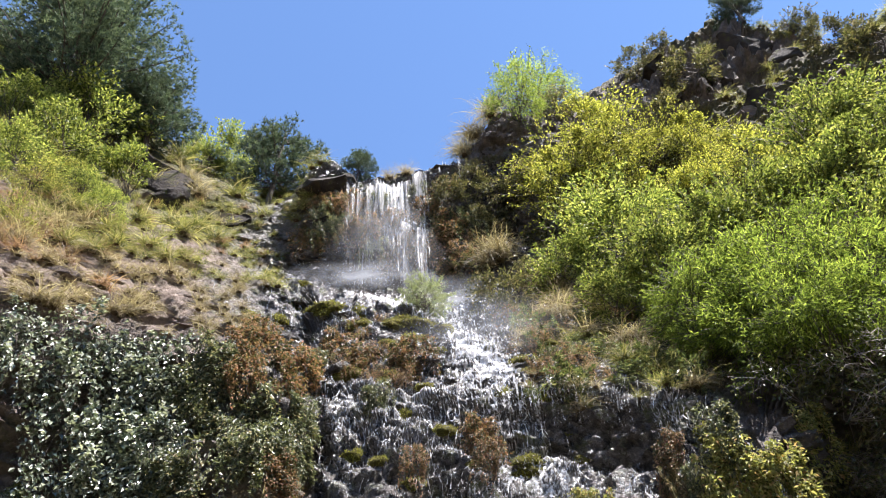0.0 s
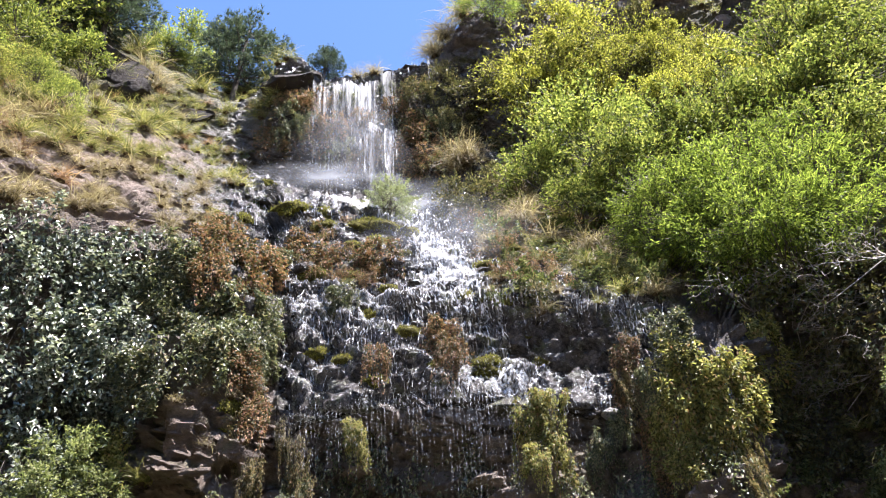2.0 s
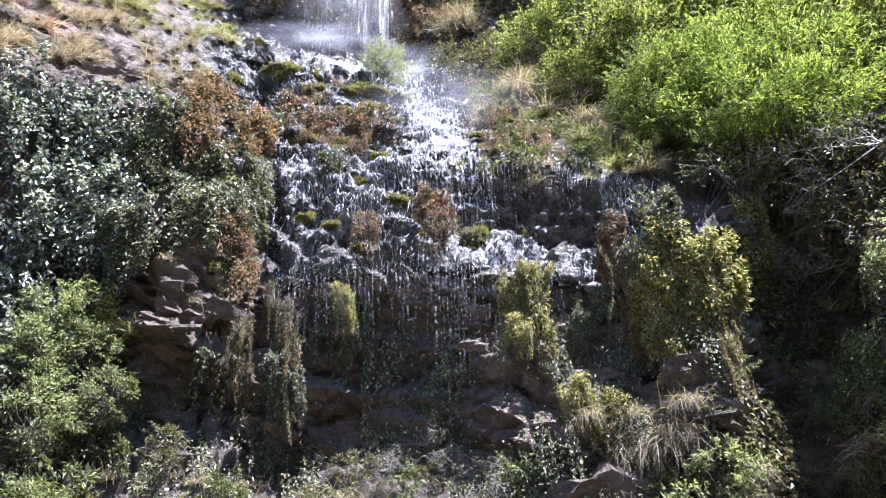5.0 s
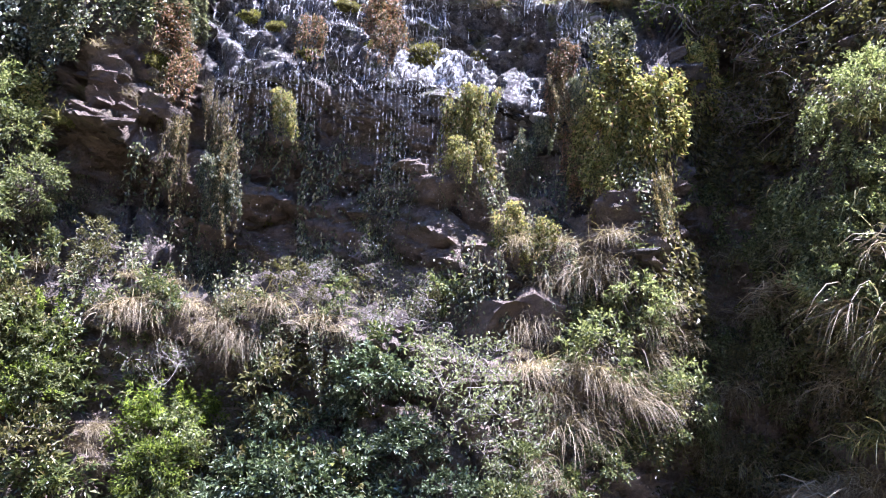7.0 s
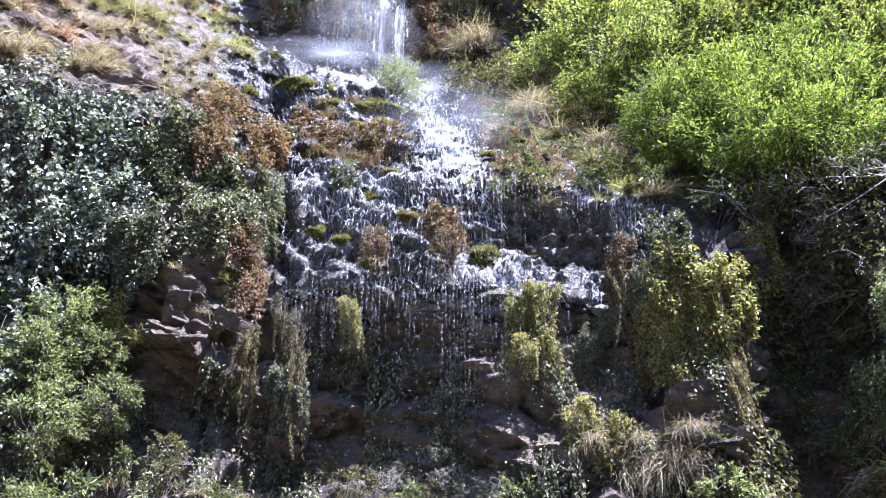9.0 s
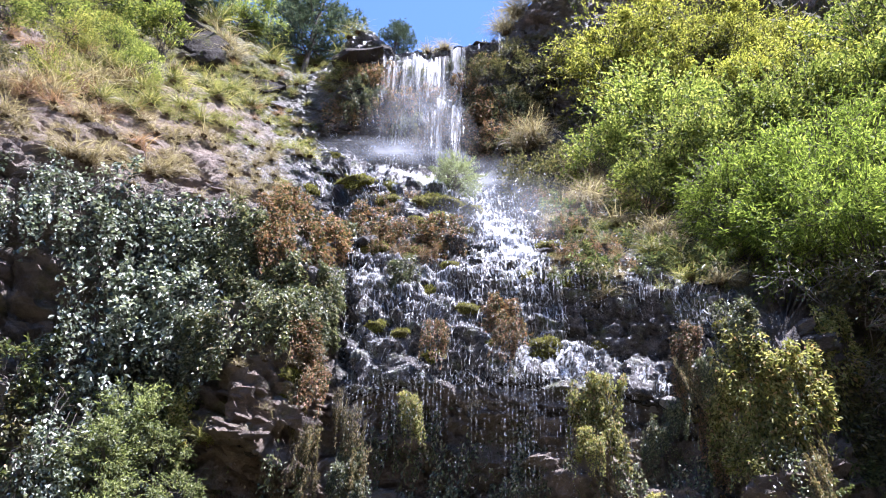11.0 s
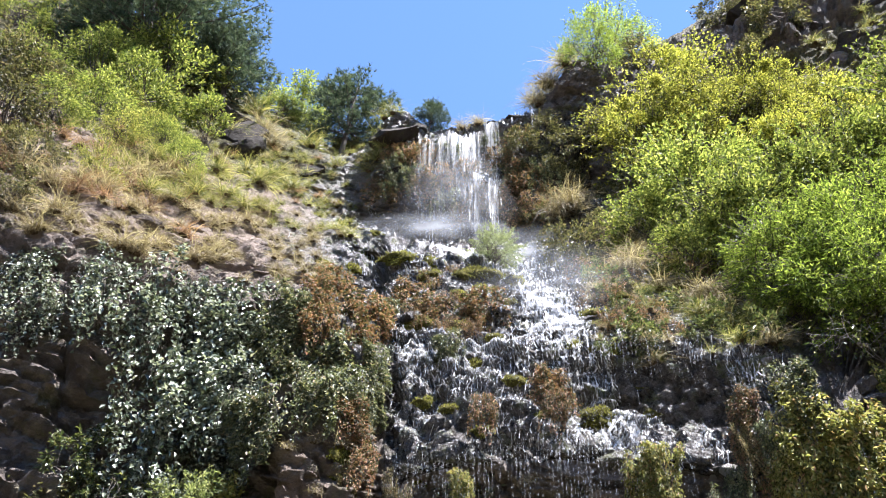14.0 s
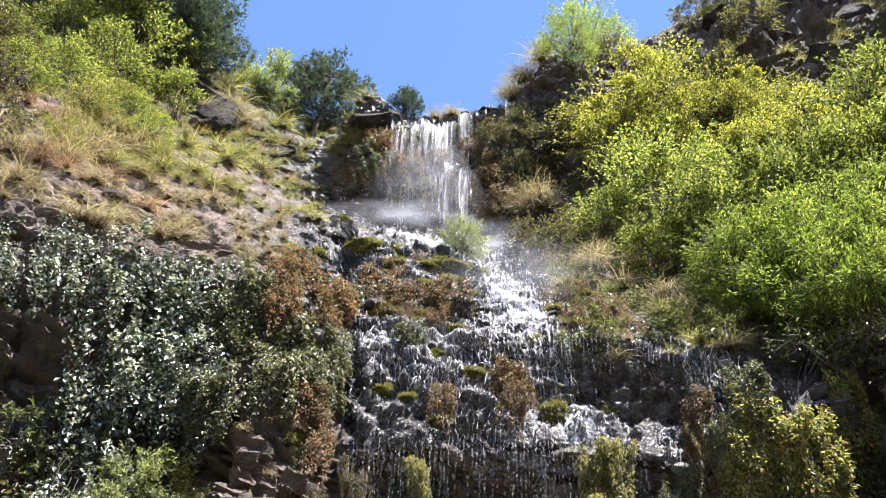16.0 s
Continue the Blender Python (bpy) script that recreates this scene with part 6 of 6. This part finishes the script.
for b0, b1, top, low, out, dense in ((-11.8, -9.6, 46.8, 40.2, 0.3, 0.26), (-10.2, -4.6, 47.2, 41.0, 0.35, 0.28), (-8.8, -5.6, 47.0, 44.2, 0.4, 0.40), (-7.4, -3.0, 43.8, 39.6, 0.55, 0.23), (-4.5, -3.2, 48.0, 43.4, 0.3, 0.36), (-6.0, -3.4, 43.9, 42.6, 0.6, 0.33)):
    cols_v, flow, foam = [], [], []
    for b in np.linspace(b0, b1, 40):
        r, c = spot(b, top - 0.2 + 0.15 * math.sin(b * 2.1))
        start = G[r, c] + N1[r, c] * 0.05
        r2, c2 = spot(b, low + 0.5 * math.sin(b * 3.7))
        fall = max(start[2] - G[r2, c2][2], 0.2)
        t = np.linspace(0, 1, 14)[:, None]
        a = math.radians(b)
        wave = out + 0.12 * math.sin(b * 5.3) + 0.06 * math.sin(b * 17.0)
        cols_v.append(start + np.concatenate([-math.sin(a) * wave * t ** 0.5, -math.cos(a) * wave * t ** 0.5, -fall * t], 1))
        side = (b - b0) / (b1 - b0) * 2 - 1
        foam.append(dense - 0.2 * side ** 4 - 0.16 * t[:, 0] ** 1.5 + 0.05 * math.sin(b * 4.1) + 0.03 * math.sin(b * 11.0))
        flow.append(np.concatenate([t * 0 + a * 20, t * fall, t * 0 + top], 1))
    i = np.arange(560).reshape(40, 14)
    q = np.stack([i[:-1, :-1], i[1:, :-1], i[1:, 1:], i[:-1, 1:]], -1).reshape(-1, 4)
    me = mesh_of("water_sheet", np.array(cols_v).reshape(-1, 3), q, WATER_SHEET, True)
    me.attributes.new("flow", "FLOAT_VECTOR", "POINT").data.foreach_set("vector", np.array(flow).astype(np.float32).ravel())
    me.attributes.new("foam", "FLOAT", "POINT").data.foreach_set("value", np.array(foam).astype(np.float32).ravel())
    part("water_sheet", me, falls)
part("water_thread", mesh_of("water_thread", v, f, WATER_FALL, True), falls, kind="stuff")

lines, ws = [], []
for b0, b1, u0, u1, n, lo, hi in ((-11.5, -6, 23.6, 24.8, 110, 0.15, 0.9), (-6, 0, 24.9, 25.1, 150, 0.15, 1.0), (0, 5, 25.0, 24.8, 150, 0.2, 1.7), (5, 9.5, 24.8, 23.9, 90, 0.2, 1.4), (-8, 0, 28.6, 28.0, 60, 0.1, 0.4), (0, 8, 26.9, 26.2, 60, 0.1, 0.5),
                                  (-3, 3, 31.6, 31.8, 60, 0.15, 0.6), (3, 10, 31.8, 30.8, 110, 0.2, 0.9), (10, 17, 30.6, 28.4, 80, 0.2, 0.8),
                                  (-14, -12, 31, 30, 16, 0.2, 0.6), (14, 17, 25, 26, 26, 0.3, 1.4), (19.5, 20.5, 25.4, 25, 16, 0.6, 1.6), (-12, -3, 36.5, 36.0, 50, 0.15, 0.5), (-19, -14, 44, 43, 24, 0.2, 0.6)):
    for _ in range(n):
        q = rng.random()
        r, c = spot(b0 + (b1 - b0) * q, u0 + (u1 - u0) * q + rng.normal() * 0.25)
        p = G[r, c] + N0[r, c] * 0.06 - np.array((G[r, c][0], G[r, c][1], 0)) * 0.02
        lines.append(fall_line(p, lo + (hi - lo) * rng.random() ** 2, (-p[0] * 0.006, -0.05), 6))
        ws.append(rng.uniform(0.0007, 0.0022))
v, f = ribbons(lines, ws)
tagged(new("dripping_water", mesh_of("dripping_water", v, f, WATER_DRIP, True)), "fine threads of water dripping off the rock lip", "water", kind="stuff")


def drops(name, label, centres, sizes):
    o = np.array([(1, 0, 0), (-1, 0, 0), (0, 1, 0), (0, -1, 0), (0, 0, 4.0), (0, 0, -4.0)])
    tri = np.array([(0, 2, 4), (2, 1, 4), (1, 3, 4), (3, 0, 4), (2, 0, 5), (1, 2, 5), (3, 1, 5), (0, 3, 5)])
    v = (centres[:, None, :] + o[None] * sizes[:, None, None]).reshape(-1, 3)
    f = (np.arange(len(centres))[:, None, None] * 6 + tri[None]).reshape(-1, 3)
    tagged(new(name, mesh_of(name, v, f, WATER_BEAD, True)), label, "water", kind="stuff")


m, nt, p = nodes_of("water_bead")
p.inputs["Base Color"].default_value = (0.85, 0.88, 0.92, 1)
p.inputs["Roughness"].default_value = 0.08
WATER_BEAD = m
cs = []
for _ in range(2200):
    b = rng.uniform(-12, 16)
    r, c = spot(b, rng.uniform(24.5, 27))
    t = rng.random() ** 0.8
    cs.append(G[r, c] + N0[r, c] * 0.1 + (rng.normal() * 0.12, -rng.random() * 0.5, -t * 4.2))
cs = np.array(cs)
drops("falling_drops", "scattered bright drops falling from the rock lip", cs, 0.0008 + 0.0014 * rng.random(len(cs)) ** 2)
cs = []
for _ in range(2400):
    b = rng.normal(-7.5, 3.0)
    r, c = spot(b, rng.uniform(39, 46.5))
    cs.append(G[r, c] + np.array((rng.normal() * 0.2, -0.2 - abs(rng.normal()) * 0.4, -abs(rng.normal()) * 0.4)))
for _ in range(1500):
    b = rng.normal(0.5, 2.6)
    r, c = spot(b, rng.uniform(30.5, 38.5))
    cs.append(G[r, c] + N0[r, c] * abs(rng.normal()) * 0.22 + rng.normal(size=3) * 0.05)
cs = np.array(cs)
drops("spray_drops", "fine bright spray round the falls", cs, 0.0012 + 0.003 * rng.random(len(cs)) ** 2)


def spray_veil(name, label, bearing, up, wide, tall, thick, lift=0.35):
    """A thin curved veil of spray, fading to nothing at its edges."""
    r, c = spot(bearing, up)
    mid = G[r, c] + N0[r, c] * lift
    a = math.radians(bearing)
    right = np.array((math.cos(a), -math.sin(a), 0))
    back = np.array((math.sin(a), math.cos(a), 0))
    us, ts = np.linspace(-1, 1, 25), np.linspace(-1, 1, 19)
    U, T = np.meshgrid(us, ts)
    P = mid + right * (U * wide)[..., None] + np.array((0, 0, 1.0)) * (T * tall)[..., None] + back * ((U ** 2 * 0.25 + T * 0.35) * tall)[..., None]
    P = P + 0.08 * fbm(P * 1.5, 2)[..., None] * -back
    fade = np.clip(1 - np.sqrt(U ** 2 + T ** 2), 0, 1) ** 1.3 * thick
    i = np.arange(U.size).reshape(U.shape)
    q = np.stack([i[:-1, :-1], i[:-1, 1:], i[1:, 1:], i[1:, :-1]], -1).reshape(-1, 4)
    me = mesh_of(name, P.reshape(-1, 3), q, MIST, True)
    at = me.attributes.new("thick", "FLOAT", "POINT")
    at.data.foreach_set("value", fade.astype(np.float32).ravel())
    tagged(new(name, me), label, "spray", kind="stuff")


spray_veil("spray", "pale drifting spray over the plunge pool", -8.5, 39.6, 2.4, 0.7, 0.5)
spray_veil("spray", "pale drifting spray below the waterfall", -7.0, 42.0, 1.5, 2.4, 0.3, 0.7)
spray_veil("spray", "pale drifting spray over the outflow", -1.0, 37.4, 1.3, 1.0, 0.36)
spray_veil("spray", "pale drifting spray over the cascade", 1.0, 35.0, 1.5, 1.0, 0.25)
